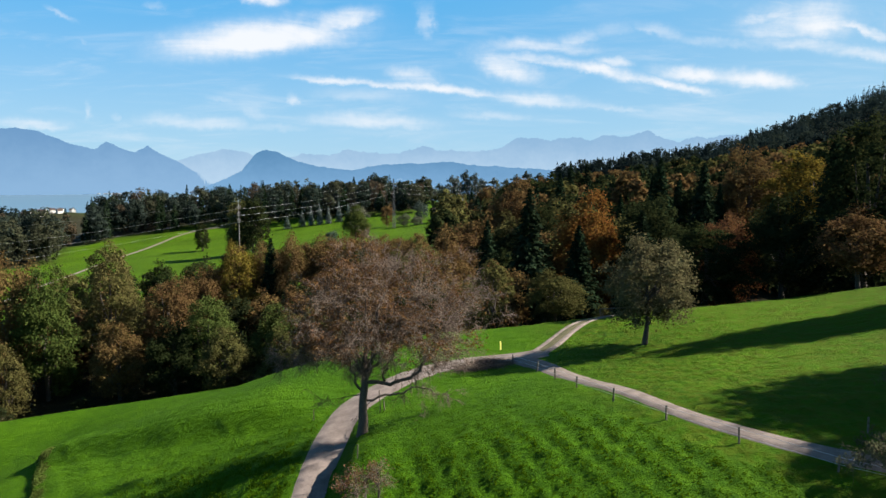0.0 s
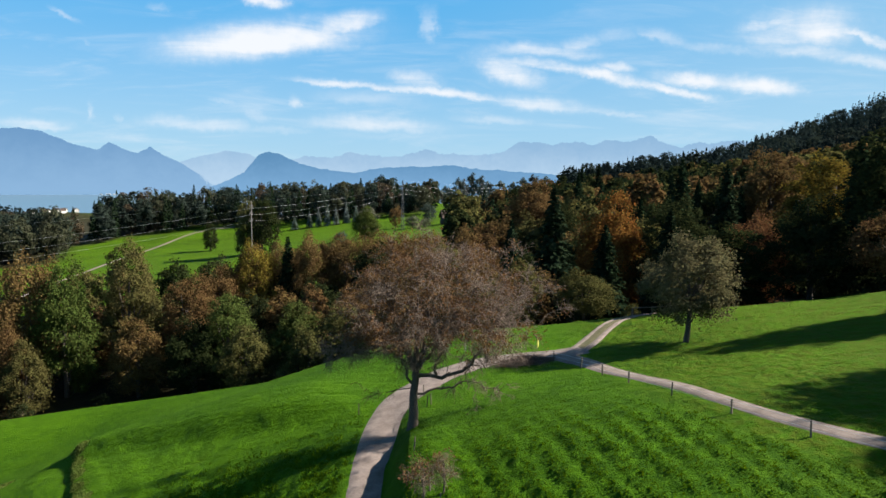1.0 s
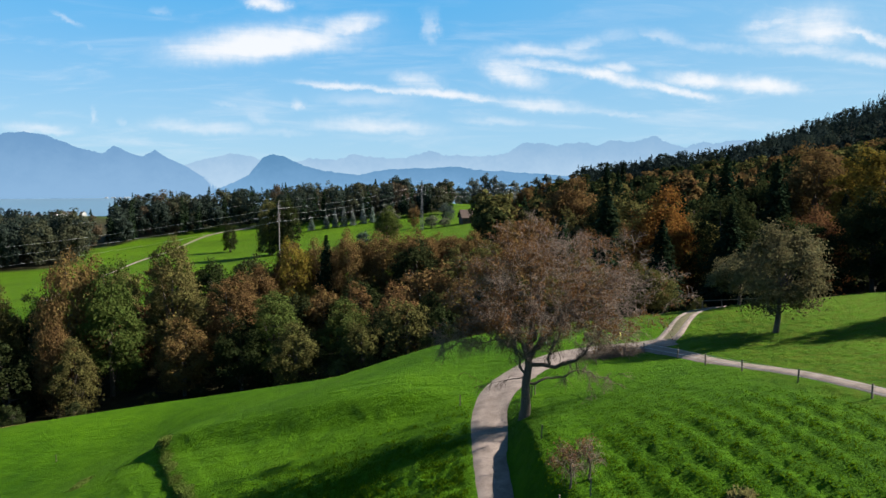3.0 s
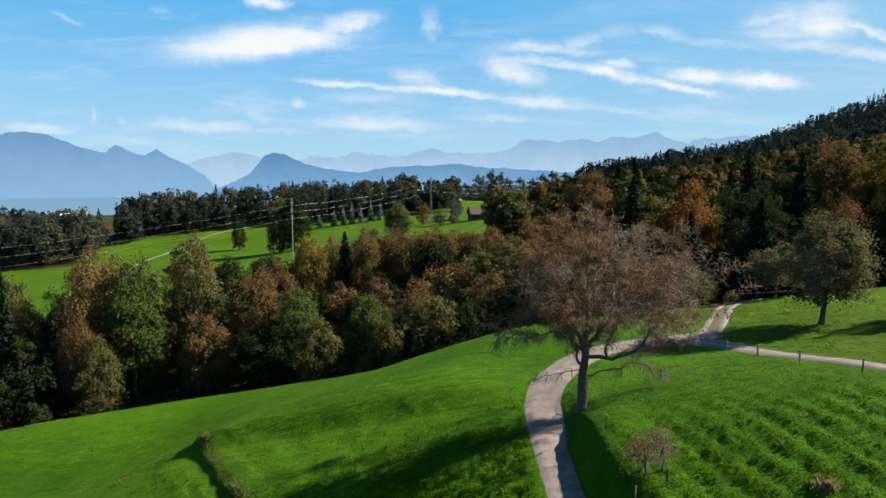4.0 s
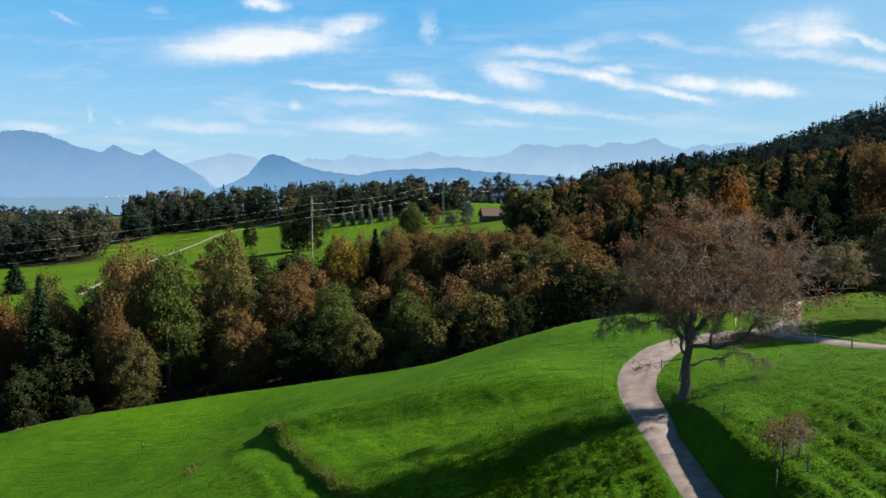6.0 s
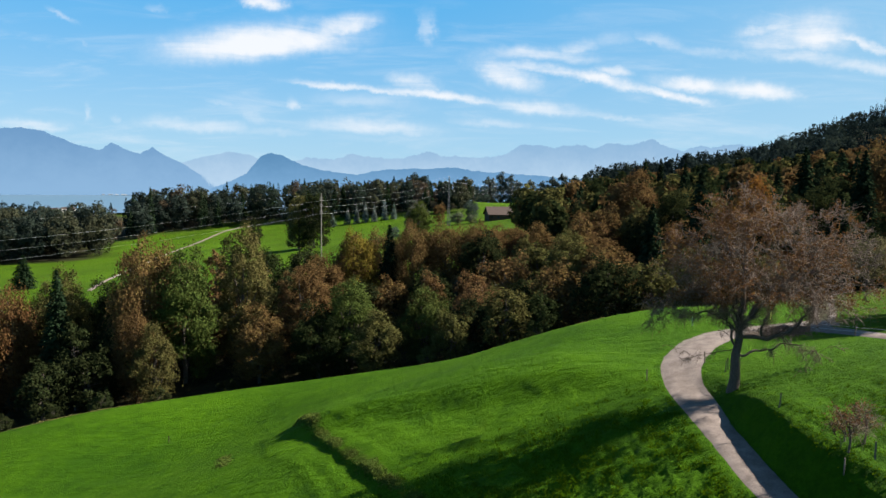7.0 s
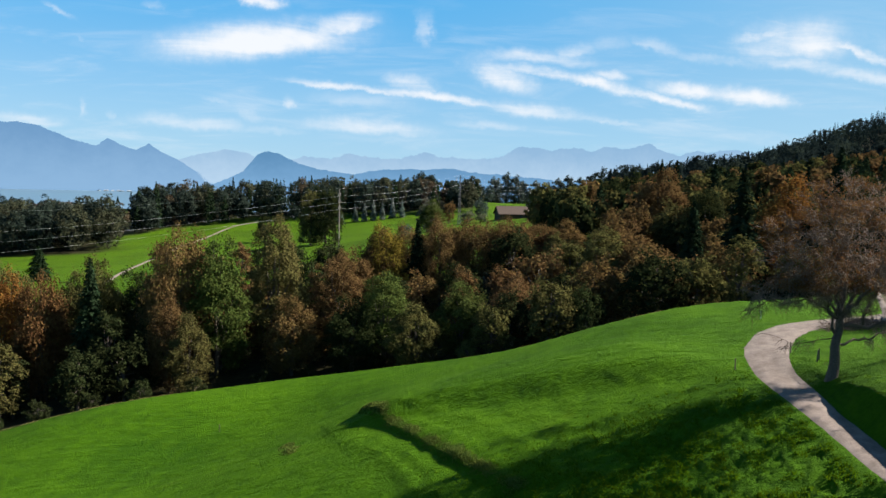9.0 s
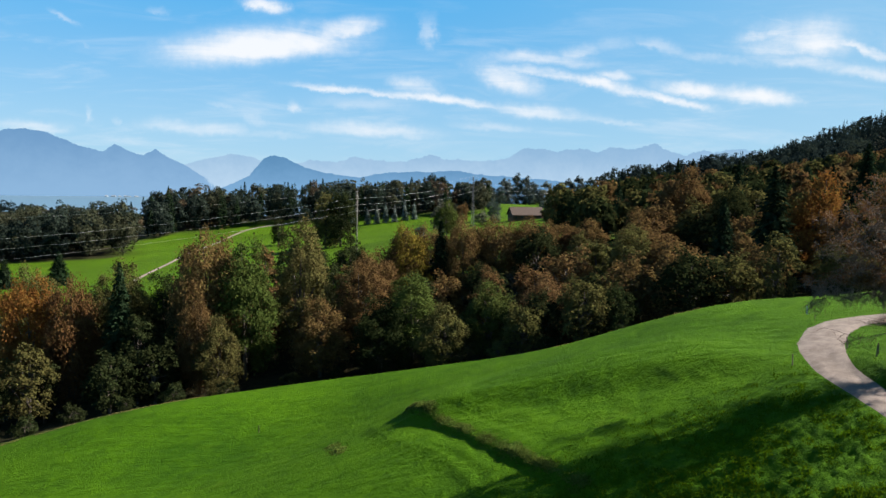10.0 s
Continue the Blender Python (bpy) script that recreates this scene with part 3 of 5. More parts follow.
# ---- trees ----
def broadleaf(seed, h=20.0, r=6.0, base=0.06, clumps=150, per=125, leaf=0.21, flat=1.0, skirt=0.0):
    """A broadleaved tree: tapered trunk with limbs, and an uneven crown of hanging leaf sprays with gaps."""
    rng = np.random.default_rng(seed)
    tree = new("tree")
    lobes = rng.uniform(0, 6.28, 3)
    cz, rz = h * (base + 1) / 2, h * (1 - base) / 2
    g = rng.normal(0, 1, (clumps, 3))
    g /= np.linalg.norm(g, axis=1)[:, None]
    rad = rng.uniform(0.35, 0.98, clumps) ** 0.55
    bough = np.array([noise.noise(Vector(q * 2.1) + Vector((seed, 0.3 * seed, 0))) for q in g])
    ang = np.arctan2(g[:, 1], g[:, 0])
    rad = rad * (1 + 0.42 * bough + 0.10 * np.sin(2 * ang + lobes[0]) + 0.08 * np.sin(3 * ang + lobes[1] + 3 * g[:, 2]))
    wide = r * np.where(g[:, 2] < 0, 1.0, 1.0 - 0.12 * flat)
    flatr = np.hypot(g[:, 0], g[:, 1]) + 1e-6
    wide = wide * np.where(g[:, 2] < 0, np.maximum(flatr, skirt) / flatr, 1.0)
    c = np.stack([g[:, 0] * rad * wide, g[:, 1] * rad * wide, cz + g[:, 2] * np.minimum(rad, 1.04) * rz * 0.95], 1)
    size = rng.uniform(0.11, 0.23, clumps) * r
    # each clump is a loose spray: thick at its heart, ragged at the rim, hanging a little outwards
    pts, out = [], []
    for k in range(clumps):
        d = rng.normal(0, 0.56, (per, 3)) + 0.25 * g[k]
        d[:, 2] -= 0.30 * (d[:, 0] ** 2 + d[:, 1] ** 2)
        pts.append(c[k] + d * size[k] * np.array([1.15, 1.15, 0.95]))
        out.append(0.45 * d + 0.55 * g[k] + np.array([0, 0, 0.45]))
    v, f = cards(np.concatenate(pts), np.concatenate(out), leaf, rng, loose=0.75)
    part("crown", raw_mesh("crown", v, f), LEAVES, tree)
    tr = 0.018 * h + 0.05
    z = np.linspace(-1.2, h * 0.72, 9)
    lean = rng.normal(0, 0.012, 2)
    path = np.stack([lean[0] * z + 0.15 * np.sin(z * 0.5 + lobes[0]), lean[1] * z + 0.15 * np.sin(z * 0.4 + lobes[1]), z], 1)
    bits = [tube(path, np.linspace(tr * 1.25, tr * 0.25, 9), 7)]
    for k in rng.choice(clumps, min(14, clumps), replace=False):
        z0 = rng.uniform(base, 0.6) * h
        s = np.array([np.interp(z0, z, path[:, 0]), np.interp(z0, z, path[:, 1]), z0])
        mid = (s + c[k]) / 2 + np.array([0, 0, -0.04 * h])
        bits.append(tube(np.array([s, mid, c[k]]), [tr * 0.45, tr * 0.28, tr * 0.08], 5))
    v, f = join(bits)
    part("trunk", smooth(raw_mesh("trunk", v, f)), BARK, tree)
    return tree


def conifer(seed, h=24.0, r=4.0, levels=36, arms=14, cards_per=8, leaf=0.62):
    """A spruce: straight trunk, whorls of drooping boughs, pointed top."""
    rng = np.random.default_rng(seed)
    tree = new("tree")
    pts, out, along = [], [], []
    for i in range(levels):
        t = i / (levels - 1)
        z0 = h * (0.05 + 0.94 * t)
        rr = r * (1 - t) ** 0.8 * rng.uniform(0.8, 1.12) + 0.15
        n = max(4, int(arms * (1 - 0.5 * t)))
        for a in rng.uniform(0, 0.6) + np.arange(n) * 6.283 / n + rng.normal(0, 0.15, n):
            L = rr * rng.uniform(0.72, 1.12)
            s = np.linspace(0.2, 1, cards_per)
            d = np.array([math.cos(a), math.sin(a), 0])
            p = d * (s * L)[:, None]
            p[:, 2] = z0 + 0.25 * L * s - 0.55 * L * s ** 2 + rng.normal(0, 0.08, cards_per)
            p[:, :2] += rng.normal(0, 0.10 * L ** 0.5, (cards_per, 2))
            pts.append(p)
            out.append(np.tile([d[0] * 0.4, d[1] * 0.4, 1.0], (cards_per, 1)))
            along.append(np.tile([d[0], d[1], -0.5], (cards_per, 1)))
    p = np.concatenate(pts)
    v, f = cards(p, np.concatenate(out), leaf * (0.55 + 0.6 * (1 - p[:, 2] / h)), rng, 0.5, np.concatenate(along))
    part("crown", raw_mesh("crown", v, f), NEEDLES, tree)
    z = np.linspace(-1.2, h * 0.99, 6)
    v, f = tube(np.stack([0 * z, 0 * z, z], 1), np.linspace(0.016 * h, 0.02, 6), 7)
    part("trunk", smooth(raw_mesh("trunk", v, f)), BARK, tree)
    return tree


GREEN, OLIVE, DEEP = (0.044, 0.059, 0.015), (0.062, 0.059, 0.020), (0.018, 0.0235, 0.009)
BROWN, ORANGE, RUST, GOLD, GREY = (0.084, 0.053, 0.022), (0.125, 0.060, 0.016), (0.092, 0.048, 0.021), (0.10, 0.074, 0.014), (0.088, 0.078, 0.040)
SPRUCE, BLUESPRUCE = (0.011, 0.019, 0.0095), (0.085, 0.105, 0.090)
# leaf colours of far trees, with the blue haze of distance mixed in
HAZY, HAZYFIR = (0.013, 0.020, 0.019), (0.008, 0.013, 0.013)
HAZEDEEP, HAZEOLIVE, HAZEBROWN = (0.020, 0.028, 0.022), (0.037, 0.040, 0.024), (0.052, 0.040, 0.026)
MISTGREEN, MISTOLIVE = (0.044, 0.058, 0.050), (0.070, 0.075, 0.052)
WORDS = {MISTGREEN: "hazy green", MISTOLIVE: "hazy olive", HAZY: "haze-dimmed blue-green", HAZYFIR: "hazy dark blue-green", HAZEDEEP: "dark green", HAZEOLIVE: "haze-dulled olive", HAZEBROWN: "haze-dulled brown", GREEN: "green", OLIVE: "olive-green", DEEP: "dark green", BROWN: "brownish autumn", ORANGE: "orange autumn", RUST: "rust-red autumn", GOLD: "yellow-gold autumn", GREY: "grey-green"}
NOMINAL = {}
KINDS = {}


def model(key, tree, h, r):
    KINDS[key], NOMINAL[key] = tree, (h, r)


model("round", broadleaf(11, 20, 6.2, skirt=0.5), 20, 6.2)
model("full", broadleaf(33, 28, 7.5, 0.0, 190, 60, 0.40, 0.4, 0.85), 28, 7.5)
model("tall", broadleaf(12, 26, 5.4, 0.02, 200, 105, 0.21, 0.4, 0.72), 26, 5.4)
model("wide", broadleaf(13, 17, 7.2, 0.05, 170, 115, 0.20), 17, 7.2)
model("small", broadleaf(14, 11, 4.6, 0.2, 110, 150, 0.14), 11, 4.6)
model("bush", broadleaf(19, 5, 3.2, 0.0, 40, 70, 0.17), 5, 3.2)
model("spruce", conifer(15, 26, 4.4, 40, 16, 11, 0.55), 26, 4.4)
model("slim", conifer(16, 24, 3.4, 40, 14, 10, 0.52), 24, 3.4)
model("far_round", broadleaf(17, 18, 6.0, 0.05, 60, 45, 0.46), 18, 6.0)
model("back_round", broadleaf(31, 20, 6.2, 0.06, 90, 52, 0.35), 20, 6.2)
model("back_tall", broadleaf(32, 26, 5.4, 0.03, 100, 50, 0.35, 0.4), 26, 5.4)
model("far_spruce", conifer(18, 22, 3.6, 24, 9, 6, 0.75), 22, 3.6)
model("lone", broadleaf(29, 12, 4.2, 0.17, 130, 160, 0.125), 12, 4.2)
for q in KINDS["lone"].children:
    if q.name.startswith("crown"):
        for vert in q.data.vertices:
            vert.co.x += 0.55
SPARES = list(KINDS.values())


def plant(key, x, y, h, r, colour, where, turn=None, group=""):
    """Sets a tree of a kind at a place with its height, crown radius and leaf colour."""
    h0, r0 = NOMINAL[key]
    m = pose(x, y, ground_z(x, y), 0, 0, turn if turn is not None else (x * 37 + y * 61) % 360) @ Matrix.Diagonal((r / r0, r / r0, h / h0, 1))
    t = copy_thing(KINDS[key], m)
    rnd = random.Random(int(x * 13 + y * 7))
    k = rnd.uniform(0.85, 1.18)
    for ch in t.children:
        if ch.name.startswith("crown"):
            ch.color = (colour[0] * k, colour[1] * k * rnd.uniform(0.94, 1.06), colour[2] * k, 1)
    if key == "bush":
        label = WORDS[colour] + " bush " + where
    elif colour == BLUESPRUCE:
        label = "young blue-green spruce " + where
    elif "spruce" in key or key == "slim":
        label = "dark green spruce " + where
    else:
        label = WORDS[colour] + " broadleaved tree " + where
    tagged(t, label, "tree", group)
    return t


# trees of the ravine: kind, x, y, height of the top above the datum, crown radius, colour
RAVINE = [("tall", -80.8, 172, 7.6, 6.5, OLIVE), ("wide", -100.5, 164, 4.2, 9.0, BROWN), ("round", -91.8, 162, 2.9, 7.2, GREEN), ("round", -94, 150, -12.5, 4.8, OLIVE), ("wide", -99, 152, -9.5, 4.6, BROWN), ("spruce", -117.5, 156, -2.6, 5.2, SPRUCE),
          ("spruce", -193.5, 272, -11.8, 5.0, SPRUCE), ("slim", -212, 268, -14.5, 3.8, SPRUCE), ("wide", -140, 160, -6.5, 7.4, ORANGE), ("wide", -129, 158, -6.5, 6.5, RUST), ("wide", -146, 172, -6, 7, OLIVE), ("round", -128, 172, -6.5, 6, OLIVE), ("round", -119, 163, -2.5, 5.5, OLIVE), ("wide", -50, 202, 4.0, 7, BROWN), ("wide", -14, 204, 6, 7.5, BROWN), ("round", -114, 172, -6.5, 6, DEEP),]
RAVINE += [("round", -57.6, 195, 3.8, 7.5, BROWN), ("wide", -64, 186, -2, 7, BROWN), ("slim", -47, 195, 6.0, 5.2, SPRUCE), ("wide", -40.8, 196, 7.0, 6.5, BROWN), ("wide", -31.5, 198, 6.8, 7, BROWN), ("wide", -22.2, 196, 7.2, 7.5, BROWN), ("round", -11, 200, 3.4, 7, RUST), ("round", -6.8, 194, 7.4, 6, BROWN), ("wide", -56.2, 194, 4.4, 6.5, GOLD)]
RAVINE += [("round", -60, 157, -9, 6.5, DEEP), ("tall", -9.5, 172, 3.3, 6.5, OLIVE), ("round", -35.8, 155, -4.7, 6, GREEN), ("tall", -53.4, 161, -3.9, 6, GREEN), ("tall", -65.9, 170, -1.1, 6, BROWN), ("tall", -4.1, 160, 8, 5.5, OLIVE),
          ("tall", 3.8, 165, 6.6, 5.5, BROWN), ("round", 20.5, 188, 9.5, 6, BROWN), ("tall", 25, 178, 16.8, 5.5, DEEP), ("round", -46, 150, -9, 6, OLIVE), ("round", -74, 160, -10, 6, BROWN), ("wide", -24, 150, -3, 6.5, BROWN), ("round", -13, 148, -2, 6, OLIVE)]
HILL = [("spruce", 17.4, 139, 20.3, 6.6, SPRUCE), ("spruce", 9.5, 143, 14, 4.8, SPRUCE), ("round", 30.5, 147, 20.0, 7.6, ORANGE), ("round", 21, 200, 22.4, 8, BROWN), ("spruce", 31.6, 190, 23.8, 4.5, SPRUCE),
        ("tall", 79.3, 155, 28.6, 8, GOLD), ("tall", 67.5, 113, 32.8, 7, DEEP), ("spruce", 77, 140, 30.7, 6, SPRUCE), ("small", 62.6, 106, 17.8, 6.5, BROWN), ("wide", 50.7, 125, 16.1, 6, RUST),
        ("spruce", 50.7, 165, 27, 5.5, SPRUCE), ("spruce", 54.4, 148, 25.5, 5.5, SPRUCE), ("round", 73.5, 170, 29.8, 8, BROWN), ("spruce", 56.7, 315, 29.9, 4.5, SPRUCE), ("spruce", 65, 320, 30, 4.5, SPRUCE),
        ("small", 28.5, 102, 10.4, 4.0, GREY), ("tall", 41, 140, 19, 6, DEEP), ("spruce", 25, 128, 14, 5, SPRUCE), ("spruce", 34, 120, 17, 5, SPRUCE), ("tall", 44, 117, 15, 6, DEEP), ("small", 19, 116, 7, 5, OLIVE), ("round", 57, 118, 20, 7, DEEP)]
FARFIELD = [("tall", -144.6, 426, -4.6, 4.3, DEEP), ("full", -108.5, 378, 11.6, 7.0, OLIVE), ("round", -44.5, 364, 8.9, 6.5, GREEN), ("full", -100, 374, 13.2, 7.2, DEEP)]
for key, x, y, top, r, colour in RAVINE:
    plant(key, x, y, top - ground_z(x, y), r, colour, "in the wooded ravine", group="ravine trees")
for key, x, y, top, r, colour in HILL:
    plant(key, x, y, top - ground_z(x, y), r, colour, "at the edge of the hill forest", group="hill forest trees")
for key, x, y, top, r, colour in FARFIELD:
    plant(key, x, y, top - ground_z(x, y), r, colour, "standing alone on the far pasture")
# the tall trees beside the pasture whose shadows lie across it
for x, y, h, r, c in ((68.5, 79, 28, 4.0, DEEP), (75, 81, 29, 4.4, DEEP), (82, 83, 29, 4.6, OLIVE), (69.5, 54, 29, 6.6, DEEP), (75, 57, 31, 7, DEEP), (76, 50, 30, 7, OLIVE), (83, 54, 30, 7, DEEP), (71, 46.5, 29, 6.5, DEEP)):
    plant("tall", x, y, h, r, c, "at the side of the pasture", group="roadside trees")


def fill(seed, x0, x1, y0, y1, step, test, kinds, where, group, hlo, hhi):
    rng = random.Random(seed)
    spots = [(t.matrix_basis.translation.x, t.matrix_basis.translation.y) for t in scene.objects if t.parent is None and t.name.startswith("tree")]
    y = y0
    while y < y1:
        x = x0
        while x < x1:
            px, py = x + rng.uniform(-0.4, 0.4) * step, y + rng.uniform(-0.4, 0.4) * step
            x += step
            pick, hh, cc = rng.random(), rng.uniform(hlo, hhi), rng.random()
            if not test(px, py) or any((a - px) ** 2 + (b - py) ** 2 < (0.55 * step) ** 2 for a, b in spots):
                continue
            key, colours = kinds[0] if pick < kinds[2] else kinds[1]
            plant(key, px, py, hh, NOMINAL[key][1] * hh / NOMINAL[key][0] * rng.uniform(0.95, 1.2), colours[int(cc * len(colours))], where, group=group)
        y += step * 0.9


LEAFY = [OLIVE, BROWN, BROWN, OLIVE, BROWN, DEEP, DEEP]
ravine = lambda x, y: y > edge_y(x) + 9 and y < edge_y(x) + 85 and (x > -120 or y < 175)
fill(21, -170, 40, 105, 190, 10.5, lambda x, y: ravine(x, y) and edge_y(x) + 19 < y < edge_y(x) + 32 and x < -66, (("back_round", [OLIVE, BROWN, DEEP, OLIVE]), ("back_tall", [DEEP, OLIVE]), 0.5), "in the wooded ravine", "ravine trees", 14, 19)
# front row mostly in dark leaf colour, standing in for shade from neighbours
fill(19, -66, 40, 105, 190, 10.5, lambda x, y: ravine(x, y) and edge_y(x) + 14 < y < edge_y(x) + 28, (("back_round", [DEEP, DEEP, OLIVE, DEEP]), ("back_tall", [DEEP, OLIVE, DEEP]), 0.7), "in the wooded ravine", "ravine trees", 11, 15)
fill(20, -170, 40, 120, 215, 11.5, lambda x, y: ravine(x, y) and y >= edge_y(x) + 26, (("back_round", LEAFY), ("back_tall", [DEEP, OLIVE, BROWN]), 0.7), "in the wooded ravine", "ravine trees", 14, 20)
fill(22, 18, 120, 108, 200, 12, lambda x, y: x < 0.72 * y + 6 and y > 108 and not (16 < x < 44 and y < 158) and not (62 < x < 84 and y < 150), (("back_round", [DEEP, DEEP, BROWN, DEEP]), ("spruce", [SPRUCE]), 0.45), "on the forested hill", "hill forest trees", 16, 21)

def wood(name, spots, seed, colours, label, fir=0.35, tall=(15, 22)):
    """A distant wood as one mesh a colour: crowns of leaf clumps and pointed spruces."""
    rng = np.random.default_rng(seed)
    bags = {c: [] for c in colours}
    for px, py in spots:
        z, near = ground_z(px, py), py < 480
        h = rng.uniform(*tall) * (np.interp(px, [-140, -25], [1.05, 0.74]) if label == "along the far ridge" else 1.0)
        if rng.random() < fir:
            n = 380 if near or py < 590 else 150
            t = rng.uniform(0, 1, n) ** 0.85
            a = rng.uniform(0, 6.283, n)
            rr = rng.uniform(3.2, 4.6) * (1 - t) ** 0.7 * rng.uniform(0.5, 1.1, n)
            c = np.stack([px + rr * np.cos(a), py + rr * np.sin(a), z + h * (0.05 + 0.90 * t)], 1)
            o = np.stack([np.cos(a) * 0.5, np.sin(a) * 0.5, 0 * a + 1.0], 1)
            v, f = cards(c, o, np.full(n, 0.85 if near else 1.05) * (1.05 - 0.6 * t), rng, 0.55, np.stack([np.cos(a), np.sin(a), 0 * a - 0.5], 1))
            bags[colours[0]].append((v, f))
        else:
            k, per = (36, 36) if near else ((36, 32) if py < 590 else (16, 14))
            g = rng.normal(0, 1, (k, 3))
            g /= np.linalg.norm(g, axis=1)[:, None]
            w = h * rng.uniform(0.23, 0.31)
            q = np.array([px, py, z + h * 0.52]) + g * np.array([w, w, h * 0.44]) * rng.uniform(0.66, 0.95, (k, 1))
            d = rng.normal(0, 1, (k * per, 3)) + 0.7 * np.repeat(g, per, 0)
            d /= np.linalg.norm(d, axis=1)[:, None]
            c = np.repeat(q, per, 0) + d * rng.uniform(0.05, 0.105, (k * per, 1)) * h
            v, f = cards(c, 0.7 * d + 0.9 * np.repeat(g, per, 0) + np.array([0, 0, 0.3]), np.full(k * per, 0.74 if near else (0.80 if py < 590 else 1.1)), rng, loose=0.85)
            bags[colours[1 + int(rng.random() * (len(colours) - 1))]].append((v, f))
    for c, pieces in bags.items():
        if pieces:
            v, f = join(pieces)
            ob = part(name, raw_mesh(name, v, f), NEEDLES if c in (SPRUCE, HAZYFIR) else LEAVES)
            ob.color = (*c, 1)
            tagged(ob, ("dark spruces " if c in (SPRUCE, HAZYFIR) else WORDS[c] + " trees ") + label, "forest", kind="stuff")


def spots(seed, x0, x1, y0, y1, step, test):
    rng = random.Random(seed)
    out = []
    for y in np.arange(y0, y1, step * 0.9):
        for x in np.arange(x0, x1, step):
            px, py = x + rng.uniform(-0.42, 0.42) * step, y + rng.uniform(-0.42, 0.42) * step
            if test(px, py):
                out.append((px, py))
    return out


wood("forest", spots(23, -10, 320, 195, 430, 13, lambda x, y: 0.0 < x < 0.72 * y and (x > 35 or y < 330) and (y > 205 or x > 100)), 33, [SPRUCE, BROWN, OLIVE, DEEP, DEEP, BROWN], "covering the hillside", 0.4, (15, 22))
wood("forest", spots(24, -330, 130, 380, 690, 13, lambda x, y: y > far_edge(x) + 1 and (x > -0.50 * y or y < 500) and x < -12 and (y < 640 or x > -60)), 34, [SPRUCE, HAZEOLIVE, HAZEDEEP, HAZEDEEP, HAZEBROWN, HAZEDEEP, HAZEOLIVE], "along the far ridge", 0.33, (18, 30))
wood("forest", spots(25, -470, -220, 330, 470, 13, lambda x, y: corner_wood(x - 3, y - 3) > 0.4), 35, [SPRUCE, HAZEOLIVE, HAZEDEEP, HAZEDEEP, HAZEDEEP], "beside the far pasture", 0.12, (22, 33))
wood("forest", spots(26, 0, 1100, 430, 1350, 18, lambda x, y: 0.16 * y < x < 0.80 * y), 36, [HAZYFIR, HAZEDEEP, HAZY, HAZY], "covering the far hill", 0.72, (18, 30))
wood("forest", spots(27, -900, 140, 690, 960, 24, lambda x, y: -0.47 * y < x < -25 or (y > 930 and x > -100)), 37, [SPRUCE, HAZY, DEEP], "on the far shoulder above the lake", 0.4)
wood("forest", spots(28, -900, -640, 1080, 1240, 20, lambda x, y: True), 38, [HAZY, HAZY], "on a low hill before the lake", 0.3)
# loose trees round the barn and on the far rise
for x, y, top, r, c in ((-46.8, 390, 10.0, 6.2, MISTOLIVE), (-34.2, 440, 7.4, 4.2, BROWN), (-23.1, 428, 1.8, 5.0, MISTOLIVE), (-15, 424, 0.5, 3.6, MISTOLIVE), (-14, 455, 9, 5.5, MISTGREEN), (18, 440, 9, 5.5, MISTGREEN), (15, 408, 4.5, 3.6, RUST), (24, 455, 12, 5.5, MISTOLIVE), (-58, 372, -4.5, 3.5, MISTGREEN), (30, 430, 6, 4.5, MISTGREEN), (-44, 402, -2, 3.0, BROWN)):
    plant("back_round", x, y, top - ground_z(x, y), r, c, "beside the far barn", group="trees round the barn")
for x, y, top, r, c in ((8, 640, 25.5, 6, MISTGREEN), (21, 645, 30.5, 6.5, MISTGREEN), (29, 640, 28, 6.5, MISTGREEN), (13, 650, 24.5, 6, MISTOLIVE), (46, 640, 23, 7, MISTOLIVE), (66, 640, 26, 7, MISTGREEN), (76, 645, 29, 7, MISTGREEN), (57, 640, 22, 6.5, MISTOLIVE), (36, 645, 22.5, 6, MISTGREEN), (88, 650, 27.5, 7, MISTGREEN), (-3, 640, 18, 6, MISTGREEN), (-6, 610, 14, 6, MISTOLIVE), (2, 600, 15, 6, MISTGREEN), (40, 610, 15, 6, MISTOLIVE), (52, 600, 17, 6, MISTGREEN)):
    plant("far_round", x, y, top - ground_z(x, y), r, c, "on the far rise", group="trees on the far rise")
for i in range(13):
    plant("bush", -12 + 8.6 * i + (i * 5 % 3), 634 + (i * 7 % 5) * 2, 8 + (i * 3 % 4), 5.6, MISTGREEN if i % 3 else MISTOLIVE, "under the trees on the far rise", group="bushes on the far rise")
for i, x in enumerate((-108.9, -99.1, -92.4, -86.2, -79.8, -72.9, -66.1)):
    plant("far_spruce", x, 498 + (i * 7 % 4), (9, 11.5, 13, 15, 12.5, 14.5, 12)[i], (3.4, 2.9, 2.7, 3.0, 2.6, 3.0, 2.8)[i], BLUESPRUCE, "in a row before the far wood", group="row of young spruces")
# bush colours chosen mostly dark to imitate the shaded foot of the wood
for i in range(0, 44, 2):
    rb = random.Random(900 + i)
    bx = -150 + i * 4.4 + rb.uniform(-1.5, 1.5)
    hb = rb.uniform(1.6, 4.0)
    plant("bush", bx, edge_y(bx) + rb.uniform(6.5, 11), hb, hb * 0.62, rb.choice([DEEP, DEEP, OLIVE, DEEP, DEEP]), "at the edge of the ravine", group="edge bushes")


TWIG = plain("twig_bark", (0.062, 0.043, 0.033), (0.125, 0.09, 0.068), 5.0, 0.85)


